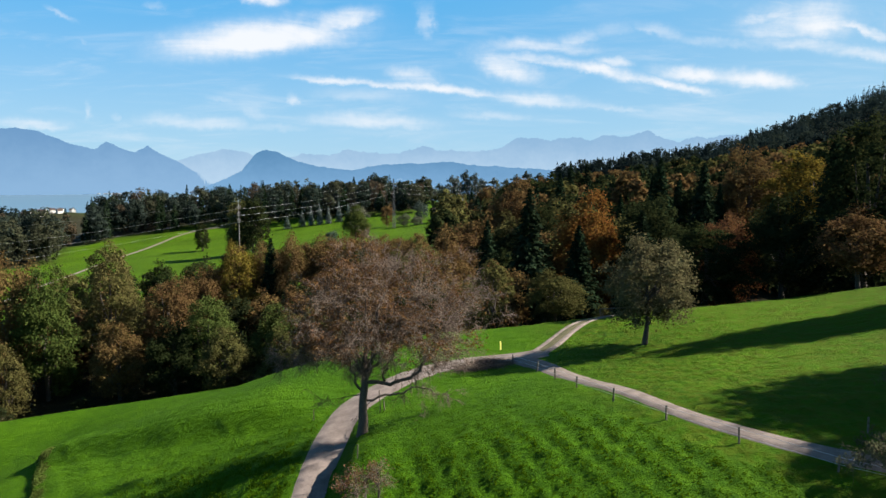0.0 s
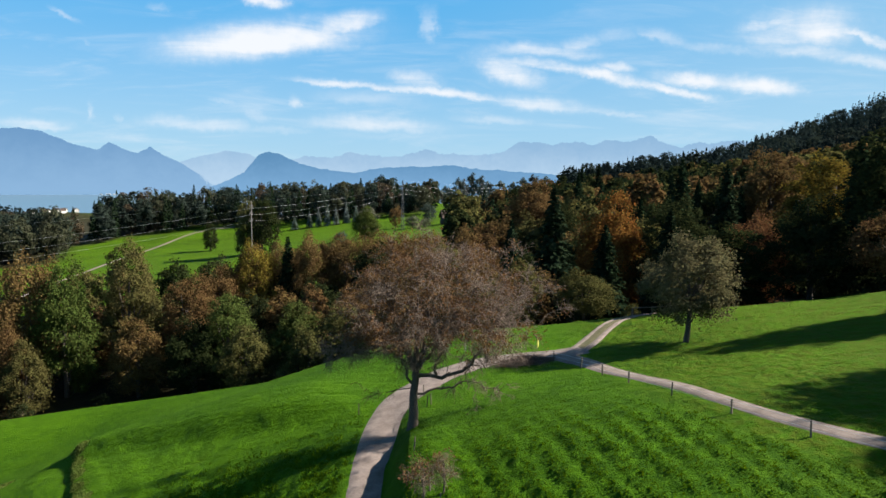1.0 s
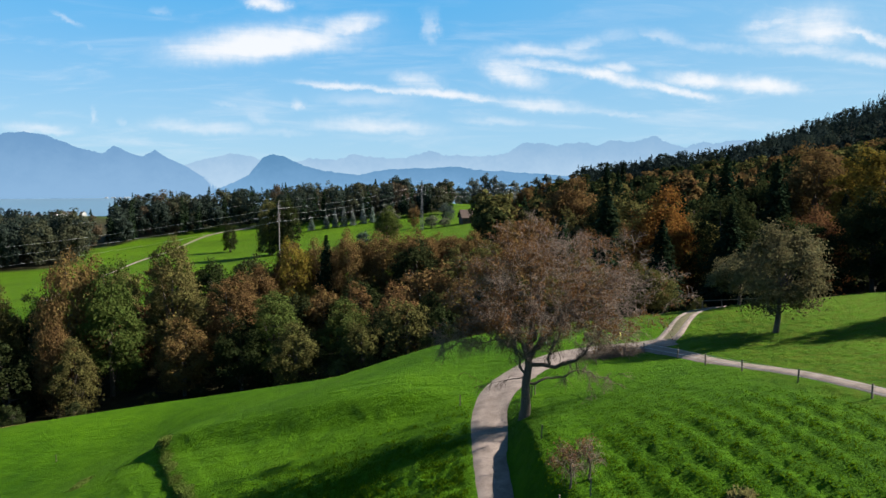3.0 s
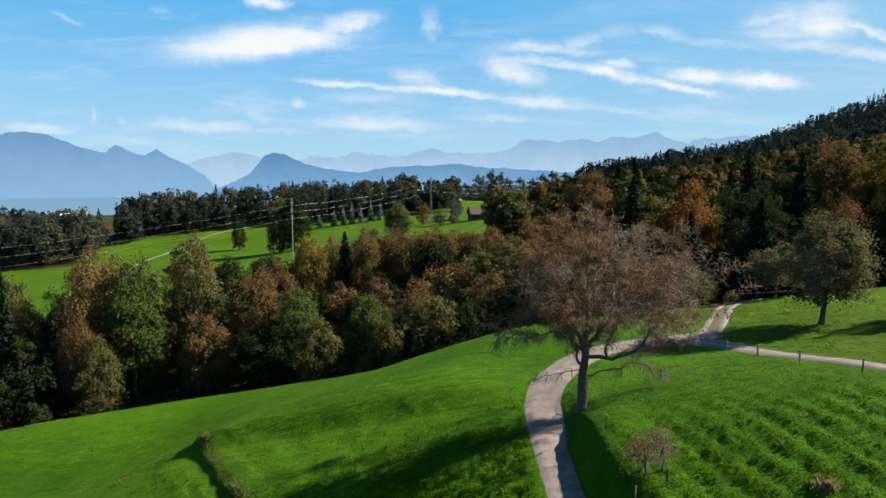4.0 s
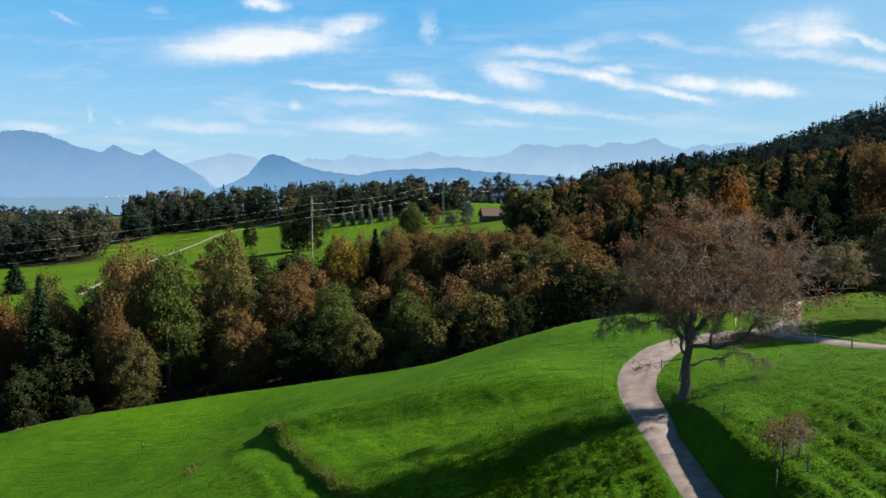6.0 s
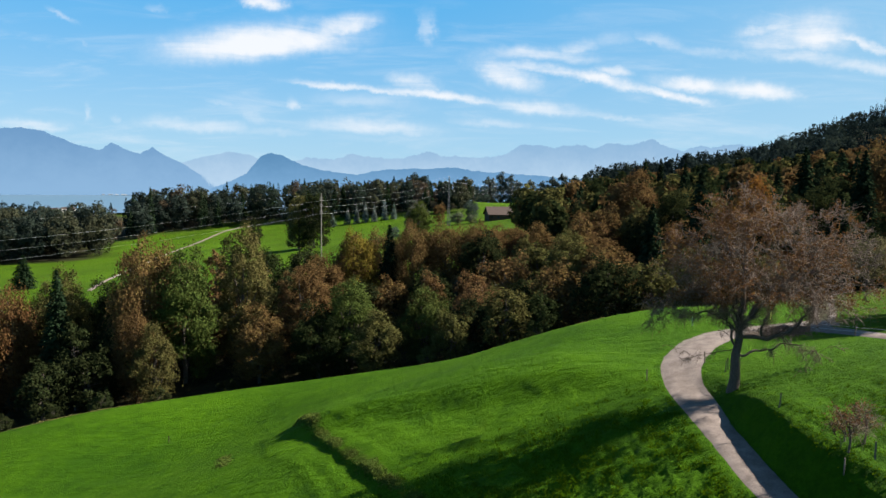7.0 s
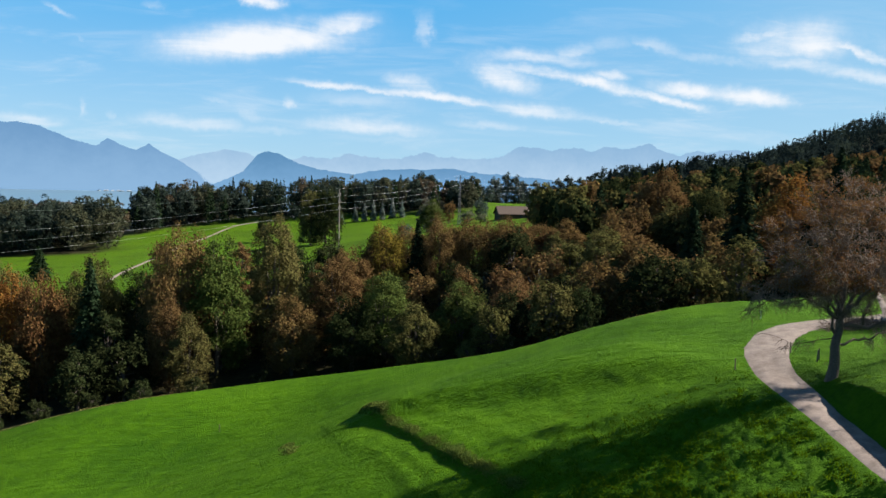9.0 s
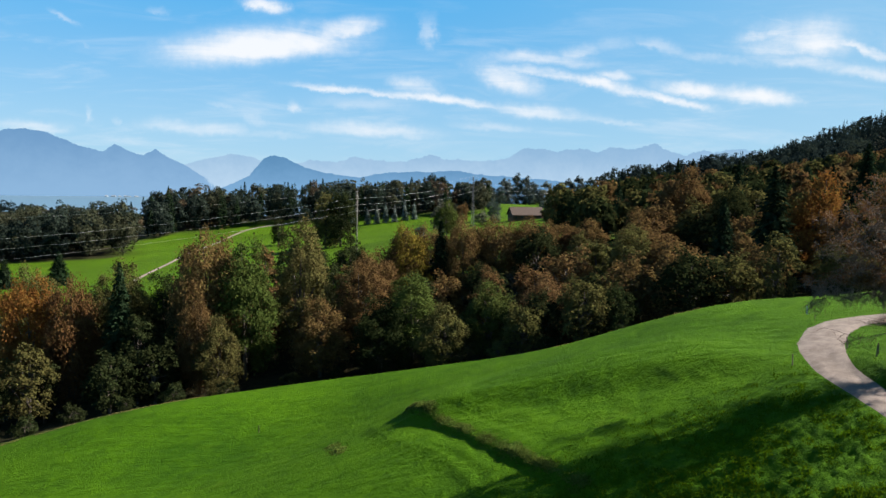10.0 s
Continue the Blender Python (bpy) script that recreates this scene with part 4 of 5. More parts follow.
# ---- the big bare tree by the lane ----
def prisms(a, b, ra, rb):
    """Three-sided tapered rods from the places a to the places b."""
    a, b = np.asarray(a, float), np.asarray(b, float)
    d = b - a
    d /= np.linalg.norm(d, axis=1)[:, None] + 1e-9
    ref = np.where(np.abs(d[:, 2:3]) > 0.9, np.array([[1.0, 0, 0]]), np.array([[0, 0, 1.0]]))
    u = np.cross(d, ref)
    u /= np.linalg.norm(u, axis=1)[:, None] + 1e-9
    w = np.cross(d, u)
    ra, rb = np.broadcast_to(ra, len(a))[:, None], np.broadcast_to(rb, len(a))[:, None]
    rings = []
    for p, r in ((a, ra), (b, rb)):
        for k in range(3):
            th = k * 2.0944
            rings.append(p + (u * math.cos(th) + w * math.sin(th)) * r)
    v = np.stack(rings, 1).reshape(-1, 3)
    i = np.arange(len(a))[:, None] * 6
    f = np.concatenate([i + np.array([k, (k + 1) % 3, 3 + (k + 1) % 3, 3 + k]) for k in range(3)])
    return v, f


def bare_tree(name, limbs, trunk, crown, n2, n3, leaves, leaf, colour, seed, label, twig=0.016, lobes=(), thin=-0.05, bare=0.0):
    """An old tree with visible limbs, fine twigs and a thin cover of autumn leaves.
    crown: centre x, y, z and radii; limbs: lines of points with a start radius."""
    rng = np.random.default_rng(seed)
    tree = new(name)
    c, rad = np.array(crown[:3]), np.array(crown[3:])
    tp = spline(trunk[0], 0.5)
    tr = np.interp(np.linspace(0, 1, len(tp)), np.linspace(0, 1, len(trunk[1])), trunk[1])
    tp = tp + np.stack([0.06 * np.sin(tp[:, 2] * 1.7), 0.06 * np.cos(tp[:, 2] * 2.1), 0 * tp[:, 2]], 1)
    v, f = tube(tp, tr, 10)
    part("trunk", smooth(raw_mesh("trunk", v, f)), GREYBARK, tree)
    nodes, nrad = [tp[len(tp) // 2:]], [tr[len(tp) // 2:]]
    for pts, r0 in limbs:
        p = spline(pts, 0.45)
        ph, at = rng.uniform(0, 6.28, 6), np.arange(len(p)) * 0.45
        bend = np.stack([np.sin(at * 2.3 + ph[k]) * 0.5 + np.sin(at * 4.9 + ph[k + 3]) * 0.28 for k in range(3)], 1)
        p = p + bend * (0.30 * min(1.0, r0 / 0.12)) * np.minimum(at / 1.5, 1.0)[:, None]
        r = r0 * 0.84 * np.linspace(1, 0.14, len(p)) ** 0.9
        v, f = tube(p, r, 7)
        part("limb", smooth(raw_mesh("limb", v, f)), GREYBARK, tree)
        nodes.append(p[2:])
        nrad.append(r[2:])
    outer = [p[len(p) // 3:] for p in nodes[1:]]
    nodes, nrad = np.concatenate(nodes), np.concatenate(nrad)
    # branches grow from the nearest limb towards places in the crown
    g = rng.normal(0, 1, (n2, 3))
    g /= np.linalg.norm(g, axis=1)[:, None]
    lobe = np.array([noise.noise(Vector(q * 1.6 + np.array([seed, 0, 0]))) for q in g])[:, None]
    ends = c + g * rad * (rng.uniform(0.08, 1, (n2, 1)) ** 0.42) * (1 + 0.42 * lobe)
    low = np.concatenate(outer)
    spread = rad.mean() / 7.0
    for lx, ly, lz, lrx, lry, lrz, share in lobes:
        k = int(n2 * share)
        q = rng.normal(0, 1, (k, 3))
        q /= np.linalg.norm(q, axis=1)[:, None]
        ends = np.vstack([ends, np.array([lx, ly, lz]) + q * np.array([lrx, lry, lrz]) * rng.uniform(0.1, 1, (k, 1)) ** 0.45])
    ends = np.vstack([ends, low[rng.integers(0, len(low), n2 // 3)] + rng.normal(0, 1, (n2 // 3, 3)) * np.array([1.25, 1.25, 0.75]) * spread - np.array([0, 0, 0.15])])
    order = np.argsort(np.linalg.norm((ends - c) / rad, axis=1))
    bits, bn = [], []
    for e in ends[order]:
        d = np.linalg.norm(nodes - e, axis=1) + np.maximum(nodes[:, 2] - e[2] + 0.4, 0) * 1.5
        k = int(np.argmin(d))
        s = nodes[k]
        L = np.linalg.norm(e - s)
        mid = s + (e - s) * 0.5 + np.array([0, 0, 0.12 * L]) + rng.normal(0, 0.06 * L + 0.02, 3)
        p = spline([s, mid, e], 0.5)
        r = np.linspace(min(nrad[k] * 0.7, 0.016 + 0.018 * L), twig * 0.95, len(p))
        bits.append(tube(p, r, 5))
        nodes, nrad = np.vstack([nodes, p[1:]]), np.r_[nrad, r[1:]]
        bn.append(p[1:])
    v, f = join(bits)
    tagged(part("branch_growth", smooth(raw_mesh("branch_growth", v, f)), GREYBARK, tree), kind="stuff")
    bn = np.concatenate(bn + outer * 4)
    s = bn[rng.integers(0, len(bn), n3)]
    d = (s - c) / rad
    d = d / (np.linalg.norm(d, axis=1)[:, None] + 0.3) + rng.normal(0, 0.65, (n3, 3)) + np.array([0, 0, 0.15])
    d /= np.linalg.norm(d, axis=1)[:, None]
    L = rng.uniform(0.4, 1.25, n3)[:, None]
    m = s + d * L * 0.55
    e = m + (d + np.array([0, 0, -0.35])) * L * 0.45
    side = np.cross(d, rng.normal(0, 1, (n3, 3)))
    side /= np.linalg.norm(side, axis=1)[:, None] + 1e-9
    t1, t2 = m + (d * 0.6 + side) * L * 0.35, s + d * L * 0.3 + (d * 0.6 - side) * L * 0.3
    v, f = join([prisms(s, m, twig, twig * 0.8), prisms(m, e, twig * 0.8, twig * 0.4), prisms(m, t1, twig * 0.7, twig * 0.4), prisms(s + d * L * 0.3, t2, twig * 0.7, twig * 0.4)])
    tagged(part("twig_growth", raw_mesh("twig_growth", v, f), TWIG, tree), kind="stuff")
    tips = np.concatenate([e, t1, t2, m])
    # leaves hang in patches, thick in places and missing in others
    keep = np.array([noise.noise(Vector(q * 0.35)) for q in tips]) + rng.normal(0, 0.22, len(tips)) - bare * (tips[:, 0] - c[0]) / rad[0] > thin
    tips = tips[keep & (tips[:, 2] > c[2] - 0.8 * rad[2])]
    q = tips[rng.integers(0, len(tips), leaves)] + rng.normal(0, 0.12, (leaves, 3))
    v, f = cards(q, rng.normal(0, 1, (leaves, 3)), leaf, rng)
    ob = tagged(part("foliage", raw_mesh("foliage", v, f), LEAVES, tree, "thin brown autumn leaves"), kind="stuff")
    ob.color = (*colour, 1)
    tagged(tree, label, "tree")
    return tree


LANE_TREE = bare_tree(
    "tree",
    [([(0.1, 0, 4.7), (1.4, -0.3, 4.75), (2.6, -0.5, 4.8), (4.2, -0.6, 5.2), (5.9, -0.5, 6.9), (7.0, -0.2, 9.1), (8.0, 0, 11.0)], 0.24),
     ([(2.1, -0.4, 4.9), (2.0, -0.6, 5.9), (3.2, -0.6, 8.2), (4.0, -0.8, 10.5), (5.2, -0.8, 13.0)], 0.15),
     ([(0.1, 0, 3.0), (1.5, 0.4, 3.1), (3.0, 0.8, 3.4), (4.8, 1.0, 3.8), (6.4, 1.0, 3.6), (7.8, 0.8, 3.0)], 0.15),
     ([(0.1, 0, 5.2), (-1.3, 0.3, 6.4), (-3.0, 0.5, 6.7), (-5.2, 0.6, 6.5), (-7.8, 0.5, 5.9)], 0.14),
     ([(-0.1, 0, 4.0), (-0.6, -0.2, 4.6), (-0.6, -0.3, 5.6), (-1.6, -0.6, 7.8), (-3.2, -0.8, 8.5), (-5.6, -1.0, 8.8)], 0.15),
     ([(0, 0, 3.6), (-1.2, 0.2, 3.3), (-2.8, 0.3, 3.0)], 0.07)] + [
     ([(0.15, 0, 4.7), (0.7, 0.7, 6.6), (1.2, 1.6, 10.2), (2.2, 2.6, 13.4), (3.0, 3.0, 16.0)], 0.29),
     ([(0.15, 0, 5.0), (1.3, -1.1, 7.4), (3.6, -2.4, 10.6), (5.6, -3.0, 13.2)], 0.24),
     ([(0.15, 0, 5.2), (-0.7, -1.2, 7.6), (-1.6, -2.4, 11.2), (-2.4, -2.8, 13.6)], 0.22),
     ([(0.2, 0, 4.9), (2.0, 1.4, 7.0), (5.0, 2.6, 9.4), (8.2, 3.0, 11.2), (10.2, 2.6, 12.0)], 0.23),
     ([(0.15, 0, 5.4), (-0.9, 1.5, 7.9), (-2.2, 2.8, 11.4), (-3.2, 3.2, 13.0)], 0.15)],
    ([(-0.05, 0, -0.6), (0.0, 0, 0.4), (0.1, 0, 2.6), (0.25, 0, 5.6), (0.45, 0, 9.0), (0.3, 0, 13.2), (0.1, 0, 17.6)], [0.54, 0.38, 0.31, 0.19, 0.06, 0.04, 0.015]),
    (3.0, -0.8, 11.9, 9.3, 9.0, 5.1), 640, 8600, 23000, 0.086, (0.098, 0.050, 0.020), 41, "old half-bare tree with thin brown autumn leaves beside the lane", twig=0.0175, lobes=((-4.4, 0.2, 7.6, 4.0, 3.0, 1.6, 0.14), (7.2, 0.4, 7.6, 3.8, 3.0, 2.2, 0.14), (0.4, -0.4, 7.0, 3.4, 3.0, 1.7, 0.14), (0.8, 0, 15.6, 4.4, 3.6, 2.2, 0.12)), thin=0.06, bare=0.22)
LANE_TREE.matrix_basis = pose(-6.75, 62.5, ground_z(-6.75, 62.5))

# the leafier tree on the slope above the fork
PASTURE_TREE = plant("lone", 23.3, 79.6, 12.8, 4.8, GREY, "alone on the pasture slope", turn=0)

# young fruit trees beside the field
def fruit_tree(x, y, h, r, colour, seed, leaves, label):
    t = bare_tree("fruit_tree", [([(0, 0, 0.45 * h), (0.4 * r, 0.1, 0.62 * h), (0.8 * r, 0.2, 0.75 * h)], 0.05), ([(0, 0, 0.45 * h), (-0.4 * r, 0.2, 0.6 * h), (-0.8 * r, 0.1, 0.7 * h)], 0.05), ([(0, 0, 0.5 * h), (0.1, 0.4 * r, 0.66 * h), (0.1, 0.8 * r, 0.8 * h)], 0.045), ([(0, 0, 0.5 * h), (-0.1, -0.4 * r, 0.66 * h), (0, -0.8 * r, 0.78 * h)], 0.045)],
                  ([(0, 0, -0.4), (0.03, 0, 0.3 * h), (0, 0.03, 0.6 * h), (0.02, 0, 0.9 * h)], [0.09, 0.07, 0.05, 0.02]),
                  (0, 0, 0.70 * h, r, r, 0.27 * h), 40, 130, leaves, 0.075, colour, seed, label, twig=0.012)
    t.matrix_basis = pose(x, y, ground_z(x, y))


fruit_tree(-5.4, 47.0, 2.9, 1.15, (0.10, 0.055, 0.028), 51, 650, "young fruit tree with brown leaves tied to stakes")
fruit_tree(-4.0, 47.6, 2.7, 0.75, (0.10, 0.055, 0.028), 54, 320, "slight young fruit tree with a few brown leaves")
fruit_tree(33.4, 48.6, 3.6, 1.9, (0.07, 0.07, 0.035), 52, 1900, "small grey-green fruit tree on the slope")
fruit_tree(25.9, 39.2, 3.1, 2.5, (0.06, 0.062, 0.033), 53, 2600, "small grey-green fruit tree beside the side track")


# ---- fences and posts ----
def make_post(name, x, y, h, w, mat, label, cat="post", group=""):
    """A rough square post with a chamfered top."""
    bm = bmesh.new()
    rnd = random.Random(int(x * 91 + y * 17))
    box(bm, -w / 2, w / 2, -w / 2, w / 2, -0.4, h)
    top = [v for v in bm.verts if v.co.z > h - 0.01]
    bmesh.ops.bevel(bm, geom=[e for e in bm.edges if all(v in top for v in e.verts)], offset=w * 0.22, segments=1, affect="EDGES")
    ob = part(name, bm, mat)
    ob.matrix_basis = pose(x, y, ground_z(x, y), rnd.uniform(-4, 4), rnd.uniform(-4, 4), rnd.uniform(0, 90))
    return tagged(ob, label, cat, group)


TRACK_POSTS = [(3.8, 79.6), (8.4, 78.9), (10.4, 73.7), (11.5, 68.6), (12.4, 62.3), (14.1, 55.8), (16.5, 50.0), (19.9, 45.6), (24.2, 41.6), (29.8, 37.8)]
for x, y in TRACK_POSTS:
    make_post("fence_post", x, y, 1.1, 0.11, POSTWOOD, "grey weathered wooden fence post beside the gravel track", "fence post", "track fence posts")
for x, y in ((28.3, 45.6),):
    make_post("fence_post", x, y, 1.1, 0.11, POSTWOOD, "grey weathered wooden fence post above the track", "fence post", "track fence posts")
for x, y in ((-6.3, 54.9), (-4.2, 46.0), (-6.3, 45.8), (-4.9, 48.3), (-5.6, 67.2), (-5.2, 67.6), (-6.0, 71.4), (-12.4, 69.4), (-74.2, 106.6)):
    make_post("stake", x, y, 1.15, 0.08, POSTWOOD, "thin grey wooden stake in the grass", "stake", "field stakes")
for x, y in ((7.6, 86.6), (-1.2, 88.6)):
    make_post("marker_post", x, y, 1.1, 0.12, YELLOWPAINT if x > 5 else WHITEPAINT, "pale painted marker post at the lane side", "marker post", "lane markers")
for x, y in ((23.5, 102.8), (26.5, 103.4), (29.5, 104), (32.5, 104)):
    make_post("fence_post", x, y, 1.2, 0.13, POSTWOOD, "grey wooden fence post at the forest edge", "fence post", "forest edge posts")


def wire(name, a, b, sag, r, label, cat="wire", n=14, mat=None):
    t = np.linspace(0, 1, n)[:, None]
    p = np.asarray(a) * (1 - t) + np.asarray(b) * t
    p[:, 2] -= sag * 4 * (t * (1 - t))[:, 0]
    v, f = tube(p, np.full(n, r), 4)
    return tagged(part(name, raw_mesh(name, v, f), mat or WIRE), label, cat)


def fence_wires(posts, levels):
    bits = []
    for z in levels:
        for (x0, y0), (x1, y1) in zip(posts, posts[1:]):
            t = np.linspace(0, 1, 5)[:, None]
            p = np.array([x0, y0, ground_z(x0, y0) + z]) * (1 - t) + np.array([x1, y1, ground_z(x1, y1) + z]) * t
            bits.append(tube(p, np.full(5, 0.012), 4))
    v, f = join(bits)
    tagged(part("fence_wire", raw_mesh("fence_wire", v, f), STEEL), "thin steel wire strung along the fence posts", "fence wire")


fence_wires(TRACK_POSTS, (0.5, 0.95))

# a rail at the top of the track, before the wood
rail = bmesh.new()
box(rail, -4.6, 4.6, -0.05, 0.05, 0.86, 0.98)
rail_ob = part("rail", rail, POSTWOOD)
rail_ob.matrix_basis = pose(28, 103.5, ground_z(28, 103.5), 0, -2, 6)
tagged(rail_ob, "grey wooden rail across the posts at the wood", "fence rail")


# ---- power line ----
DARKSTEEL = plain("dull_painted_steel", (0.035, 0.04, 0.045), (0.07, 0.075, 0.08), 2.0, 0.7)


def mast(x, y, top, arms, width, lattice, label):
    z0 = ground_z(x, y)
    hh = top - z0
    ob = new("power_mast")
    if lattice:
        # four leaning legs tied by crossed braces
        half = lambda z: 0.75 - 0.55 * z / hh
        corner = lambda k, z: np.array([half(z) * (1, 1, -1, -1)[k], half(z) * (1, -1, -1, 1)[k], z])
        for k in range(4):
            v, f = tube(np.array([corner(k, -0.5), corner(k, hh * 0.5), corner(k, hh)]), [0.10, 0.085, 0.06], 5)
            part("leg", raw_mesh("leg", v, f), DARKSTEEL, ob)
        levels = np.linspace(0.4, hh, 10)
        a = np.array([corner(k, z) for z in levels[:-1] for k in range(4) for _ in range(2)])
        b = np.array([corner((k + q) % 4, z) for z in levels[1:] for k in range(4) for q in (1, 3)])
        v, f = prisms(a, b, 0.045, 0.045)
        part("brace_work", raw_mesh("brace_work", v, f), DARKSTEEL, ob)
    else:
        v, f = tube(np.array([[0, 0, -1.0], [0, 0, hh * 0.5], [0, 0, hh]]), [0.24, 0.20, 0.13], 10)
        part("pole", smooth(raw_mesh("pole", v, f)), CONCRETE, ob)
    for z in arms:
        bm = bmesh.new()
        box(bm, -width, width, -0.08, 0.08, z - z0 - 0.08, z - z0 + 0.08)
        arm = part("crossarm", bm, DARKSTEEL, ob)
        for s in (-1, 1):
            v, f = tube(np.array([[s * (width - 0.2), 0, z - z0 - 0.1], [s * (width - 0.2), 0, z - z0 - 0.5], [s * (width - 0.2), 0, z - z0 - 1.1]]), [0.06, 0.13, 0.08], 6)
            part("insulator", smooth(raw_mesh("insulator", v, f)), CONCRETE, arm)
    ob.matrix_basis = pose(x, y, z0, 0, 0, -20 if lattice else 62)
    return tagged(ob, label, "power mast", "power line masts")


MASTS = [(-273, 227, -1.5, (-9, -13.2, -17.6)), (-80.3, 281, 13.2, (11.4, 8.8, 6.2)), (-28.6, 420, 22.0, (20.4, 17.6, 14.8)), (41.6, 580, 20.5, (19, 16.5, 14))]
for i, (x, y, top, arms) in enumerate(MASTS):
    mast(x, y, top, arms, 2.6 if i > 1 else 0.9, i > 1, "slender grey concrete power mast with three crossarms" if i < 2 else "grey steel power mast with three crossarms on the ridge")
for (xa, ya, ta, aa), (xb, yb, tb, ab), sag in zip(MASTS, MASTS[1:], (3.5, 1.9, 2.5)):
    wire("power_cable", (xa, ya, ta), (xb, yb, tb), sag * 0.8, 0.007, "thin pale earth wire along the mast tops", "power cable", 24)
    ux, uy = math.cos(radians(62)) * 1.0, math.sin(radians(62)) * 1.0
    for za, zb in zip(aa, ab):
        for s in (-1, 1):
            wire("power_cable", (xa + s * ux, ya + s * uy, za - 1.1), (xb + s * ux, yb + s * uy, zb - 1.1), sag, 0.008, "pale aluminium power cable between the masts", "power cable", 24)


# ---- buildings ----
def gable_house(name, x, y, w, d, h, rise, turn, wall_mat, roof_mat, label, cat, sink=0.0, windows=True):
    """A house with walls, overhanging gable roof, door and windows."""
    ob = new(name)
    bm = bmesh.new()
    box(bm, -w / 2, w / 2, -d / 2, d / 2, -2.0, h)
    for s in (-1, 1):
        a, b, c = (bm.verts.new(p) for p in ((s * w / 2, -d / 2, h), (s * w / 2, d / 2, h), (s * w / 2, 0, h + rise)))
        bm.faces.new((a, b, c))
    part("wall", bm, wall_mat, ob)
    bm = bmesh.new()
    o, t = 0.09 * d, 0.28
    for s in (-1, 1):
        vs = []
        for xx in (-w / 2 - o, w / 2 + o):
            for yy, zz in ((0, h + rise), (s * (d / 2 + o), h - rise * 2 * o / d)):
                vs += [bm.verts.new((xx, yy, zz + 0.04)), bm.verts.new((xx, yy, zz + t))]
        bmesh.ops.convex_hull(bm, input=vs)
    part("roof", bm, roof_mat, ob)
    if windows:
        n = max(2, int(w / 3.2))
        for k in range(n):
            bm = bmesh.new()
            cx = -w / 2 + (k + 0.5) * w / n
            if k == n // 2:
                box(bm, cx - 0.6, cx + 0.6, -d / 2 - 0.06, -d / 2 - 0.01, 0, 2.1)
                part("door", bm, TIMBER, ob)
            else:
                box(bm, cx - 0.55, cx + 0.55, -d / 2 - 0.05, -d / 2 - 0.01, 1.0, 2.2)
                part("window", bm, PANE, ob)
    ob.matrix_basis = pose(x, y, ground_z(x, y) - sink, 0, 0, turn)
    return tagged(ob, label, cat)


gable_house("barn", 4.0, 432, 19.0, 10.5, 3.4, 4.0, 12, TIMBER, ROOFTILE, "dark timber barn with a brown tiled gable roof", "barn")
gable_house("shed", 18.5, 439, 6.0, 5.0, 2.4, 1.5, 6, TIMBER, ROOFTILE, "small dark timber shed beside the barn", "shed", windows=False)
gable_house("farmhouse", 60, 630, 10, 8, 4.2, 3.4, -20, RENDERWHITE, ROOFTILE, "white plastered farmhouse under far trees", "house")
for k in range(14):
    rk = random.Random(700 + k)
    gable_house("house", -935 + rk.uniform(-42, 42), 1700 + rk.uniform(-90, 90), rk.uniform(9, 14), rk.uniform(8, 10), rk.uniform(4, 6), rk.uniform(3, 5), rk.uniform(0, 180), RENDERWHITE, ROOFTILE, "small white house in the village by the lake", "house", windows=False)["group"] = "lakeside village houses"

# white plaster greyed by lake haze in the colour, used on roofs too
HAZEWHITE = plain("hazy_white_plaster", (0.16, 0.18, 0.20), (0.2, 0.22, 0.24), 1.0, 0.85)
for k in range(10):
    rk = random.Random(800 + k)
    px = -1850 + 21 * k + rk.uniform(-9, 9)
    shore = gable_house("house", px, 3800 + rk.uniform(-20, 20), rk.uniform(8, 14), rk.uniform(8, 11), rk.uniform(2.4, 4.4), rk.uniform(2, 3), rk.uniform(-25, 25), HAZEWHITE, HAZEWHITE, "small white house on the far lake shore", "house", windows=False)
    shore.location.z = -65.9
    shore["group"] = "far shore houses"


# ---- grass and rough growth ----
def blades(name, xy, tall, width, mat, label, seed, per=3, kind="stuff", cat="grass"):
    """Tufts of upright blades on the ground."""
    rng = np.random.default_rng(seed)
    n = len(xy)
    base = np.column_stack([xy, height(xy[:, 0], xy[:, 1]) + sward(xy[:, 0], xy[:, 1]) - 0.05])
    base = np.repeat(base, per, 0) + np.column_stack([rng.normal(0, 0.10, (n * per, 2)), np.zeros(n * per)])
    hh = np.repeat(tall, per) * rng.uniform(0.6, 1.2, n * per)
    a = rng.uniform(0, 6.283, n * per)
    side = np.column_stack([np.cos(a), np.sin(a), 0 * a]) * (np.repeat(width, per) * rng.uniform(0.7, 1.3, n * per))[:, None]
    bend = np.column_stack([rng.normal(0, 0.35, (n * per, 2)), np.ones(n * per)]) * hh[:, None]
    v = np.stack([base - side * 0.5, base + side * 0.5, base + bend + side * 0.2, base + bend - side * 0.2], 1).reshape(-1, 3)
    ob = part(name, raw_mesh(name, v, np.arange(len(v)).reshape(-1, 4)), mat)
    return tagged(ob, label, cat, kind=kind)


GRASS = leaf_material("grass_blades", (0.040, 0.076, 0.002), 0.5)
ROUGH = leaf_material("rough_growth", (0.072, 0.098, 0.020), 0.45)


def lane_clear(x, y):
    """True away from the lanes."""
    ok = np.ones(len(x), bool)
    for line, w in ((LANE, 1.9), (BRANCH, 1.35)):
        c = spline(line, 1.0)
        for k in range(0, len(c)):
            ok &= (x - c[k, 0]) ** 2 + (y - c[k, 1]) ** 2 > w * w
    return ok


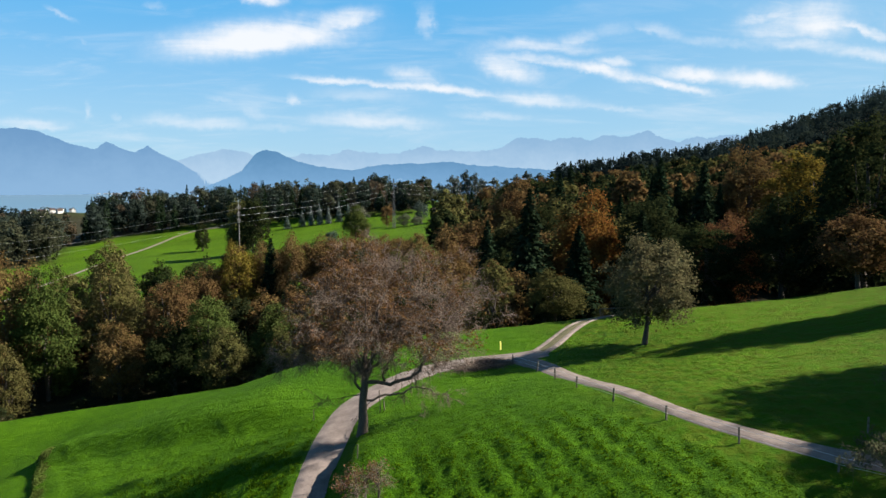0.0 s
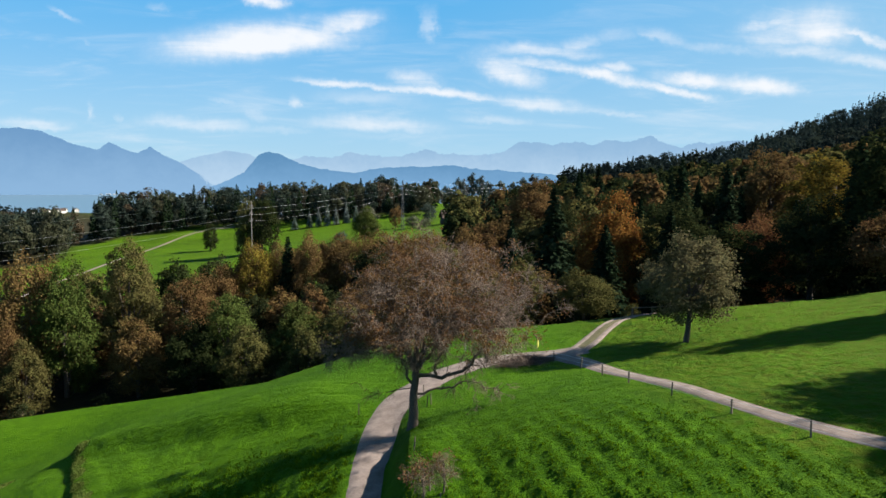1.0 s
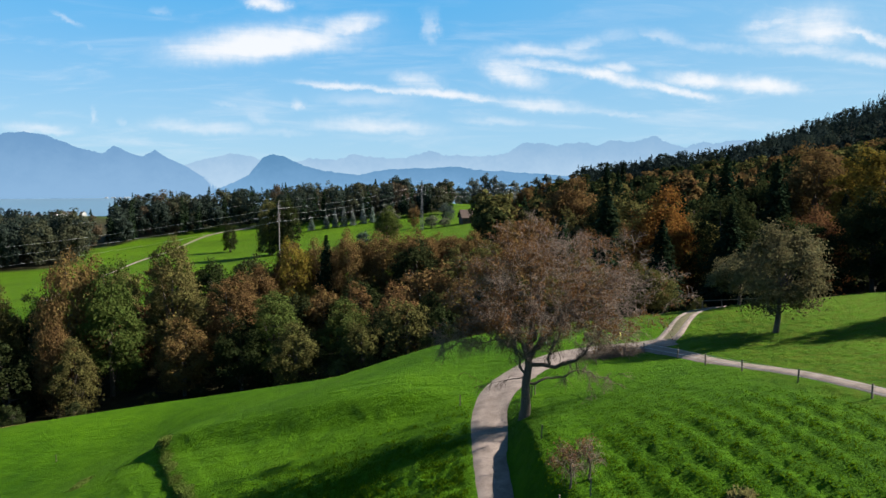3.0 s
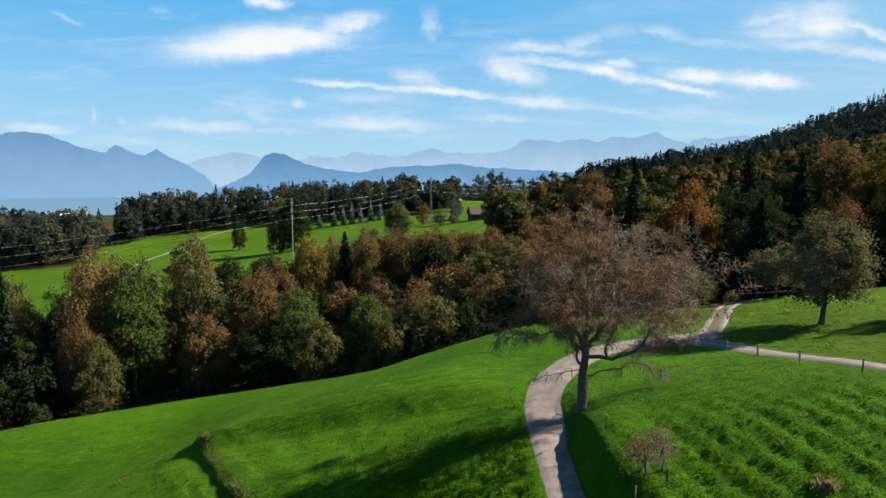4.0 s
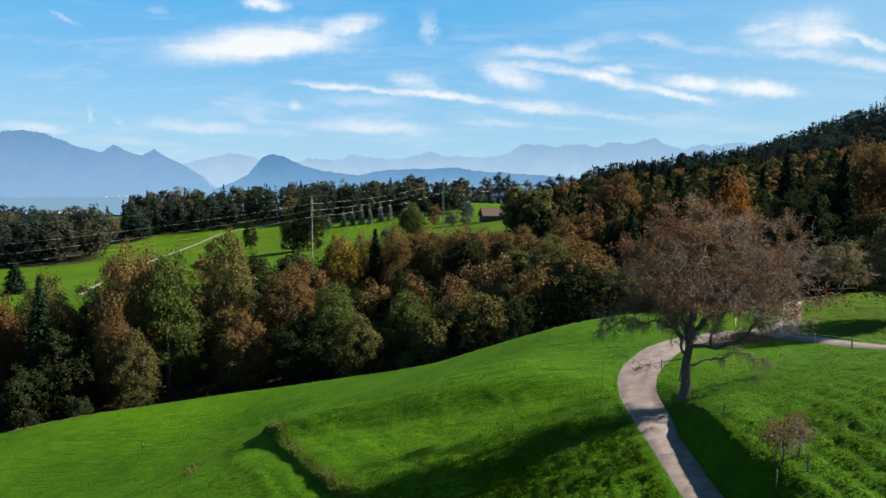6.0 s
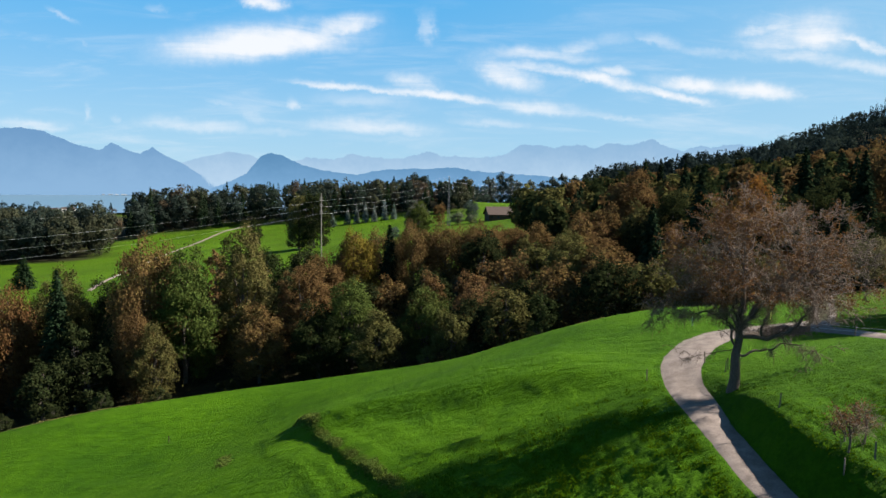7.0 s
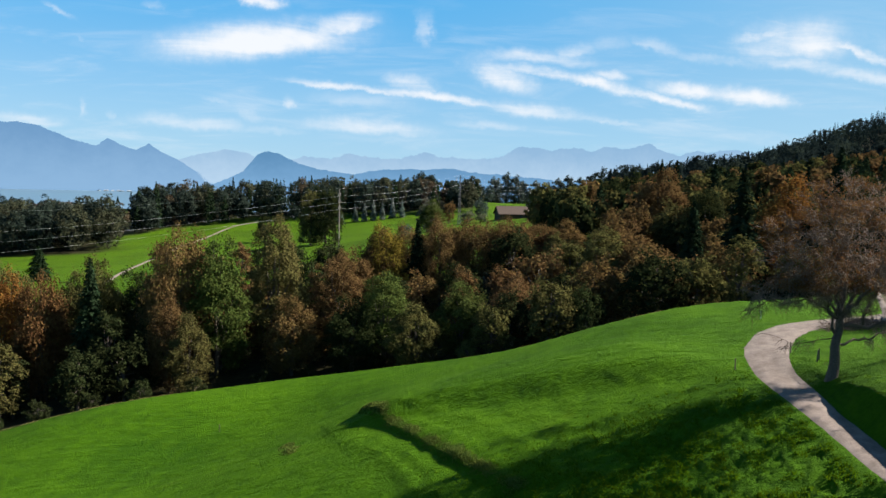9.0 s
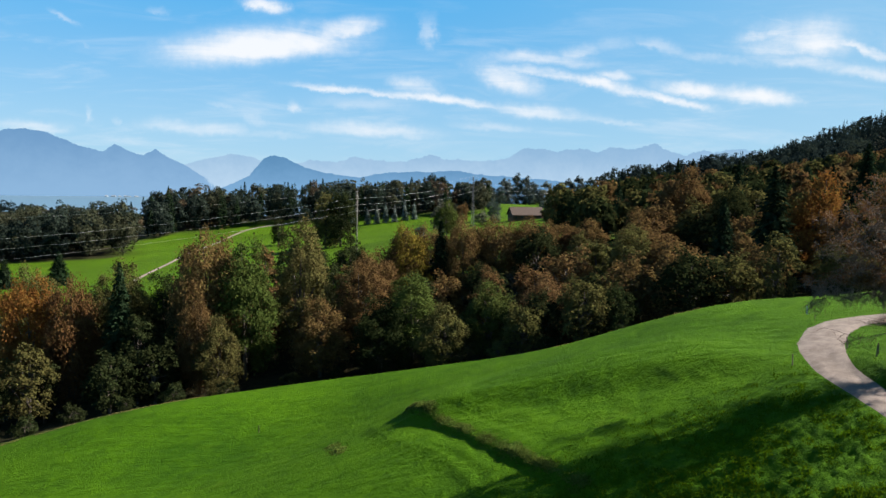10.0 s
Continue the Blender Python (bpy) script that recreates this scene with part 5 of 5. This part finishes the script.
def scatter(seed, n, x0, x1, y0, y1):
    r = np.random.default_rng(seed)
    x, y = r.uniform(x0, x1, n), r.uniform(y0, y1, n)
    ok = lane_clear(x, y) & (y < edge_y(x))
    return np.column_stack([x[ok], y[ok]])


def rows_of_growth():
    """Blades on the rows of the field below the side track."""
    xy = scatter(61, 130000, -7, 24, 36, 80)
    x, y = xy.T
    r = np.random.default_rng(62)
    row = row_wave(x, y) * sstep(60, 50, y)
    keep = r.random(len(x)) < rows_mask(x, y) * (0.14 + 0.24 * row ** 2) * sstep(72, 54, y)
    xy, row = xy[keep], row[keep]
    blades("grass", xy, (0.07 + 0.06 * row) * r.uniform(0.5, 1.2, len(xy)), np.full(len(xy), 0.12), GRASS, "green grass regrowing in rows across the field", 63, per=2)


rows_of_growth()


def slope_growth():
    """Long tufted grass on the steep slope below the lane."""
    xy = scatter(64, 56000, -46, -11, 44, 76)
    x, y = xy.T
    r = np.random.default_rng(65)
    clump = value_noise(x * 1.1, y * 1.1, 18) + 0.6 * value_noise(x * 0.3, y * 0.3, 19)
    keep = (clump > -0.25) & (r.random(len(x)) < 0.75 * sstep(72, 58, y - 0.15 * (x + 11)) * sstep(-46, -38, x))
    xy, clump = xy[keep], clump[keep]
    blades("grass", xy, r.uniform(0.12, 0.32, len(xy)) * (0.8 + 0.4 * clump), np.full(len(xy), 0.09), GRASS, "long tufted grass on the slope below the lane", 66, per=2)


slope_growth()


def strip(name, line, half, n, lo, hi, mat, label, seed, cat):
    c = spline(line, 0.3)
    r = np.random.default_rng(seed)
    k = r.integers(0, len(c), n)
    d = np.gradient(c, axis=0)
    d /= np.linalg.norm(d, axis=1)[:, None]
    o = r.normal(0, half * 0.55, n)
    xy = c[k] + np.column_stack([d[k, 1], -d[k, 0]]) * o[:, None] + r.normal(0, 0.1, (n, 2))
    lump = 0.6 + 0.4 * np.sin(k * 0.13) * np.sin(k * 0.049 + 1) + 0.3 * np.sin(k * 0.41)
    blades(name, xy, r.uniform(lo, hi, n) * (1 - 0.5 * np.abs(o) / half).clip(0.3, 1) * lump.clip(0.12, 1.2), np.full(n, 0.13), mat, label, seed + 1, per=4, cat=cat)


strip("rough_strip", [(-50.7, 89.9), (-46.0, 79.7), (-41.5, 71.0), (-37.5, 64.4), (-34.3, 59.2)], 0.85, 4600, 0.08, 0.34, ROUGH, "rough uncut strip of dry stalks along a pasture ditch", 71, "rough growth")

# dry fringe along the rim of the ravine, and two weedy patches in the lower pasture
DRY = leaf_material("dry_grass", (0.13, 0.12, 0.045), 0.45)
strip("rough_strip", [(x, float(edge_y(x)) + 1.2) for x in range(-128, 0, 8)], 0.9, 3600, 0.08, 0.30, DRY, "pale dry grass along the rim of the ravine", 73, "rough growth")
strip("weed_patch", [(-60.5, 89.5), (-59.6, 86.5), (-58.2, 82.5)], 1.0, 260, 0.10, 0.38, ROUGH, "weedy patch of uncut stalks in the pasture", 75, "rough growth")
strip("weed_patch", [(3.7, 42.6), (4.1, 42.2), (4.5, 41.8)], 0.6, 150, 0.25, 0.60, DRY, "dry brown weeds standing in the field", 77, "rough growth")


def brush_heap(x, y, w, d, h, n, seed):
    """A low heap of cut branches, put where a tree's shadow tip lies."""
    r = np.random.default_rng(seed)
    a = np.column_stack([r.normal(0, w * 0.4, n), r.normal(0, d * 0.4, n)])
    z = h * np.exp(-(a[:, 0] / w) ** 2 * 2 - (a[:, 1] / d) ** 2 * 2) * r.uniform(0.1, 1, n)
    g = np.array([ground_z(x + p, y + q) - ground_z(x, y) for p, q in a])
    s = np.column_stack([a, z + g])
    e = s + np.column_stack([r.normal(0, 0.8, (n, 2)), r.normal(0.05, 0.22, n)])
    v, f = prisms(s, e, 0.022, 0.01)
    ob = part("brush_heap", raw_mesh("brush_heap", v, f), TWIG)
    ob.matrix_basis = pose(x, y, ground_z(x, y))
    tagged(ob, "low grey branches in place of a tree's shadow tip beside the lane", "brush heap", kind="stuff")


# twigs standing in for the dark tip of the pasture tree's shadow
brush_heap(5.3, 79.4, 3.6, 1.6, 0.9, 1500, 81)
for t in SPARES:
    for ch in list(t.children):
        bpy.data.objects.remove(ch)
    bpy.data.objects.remove(t)
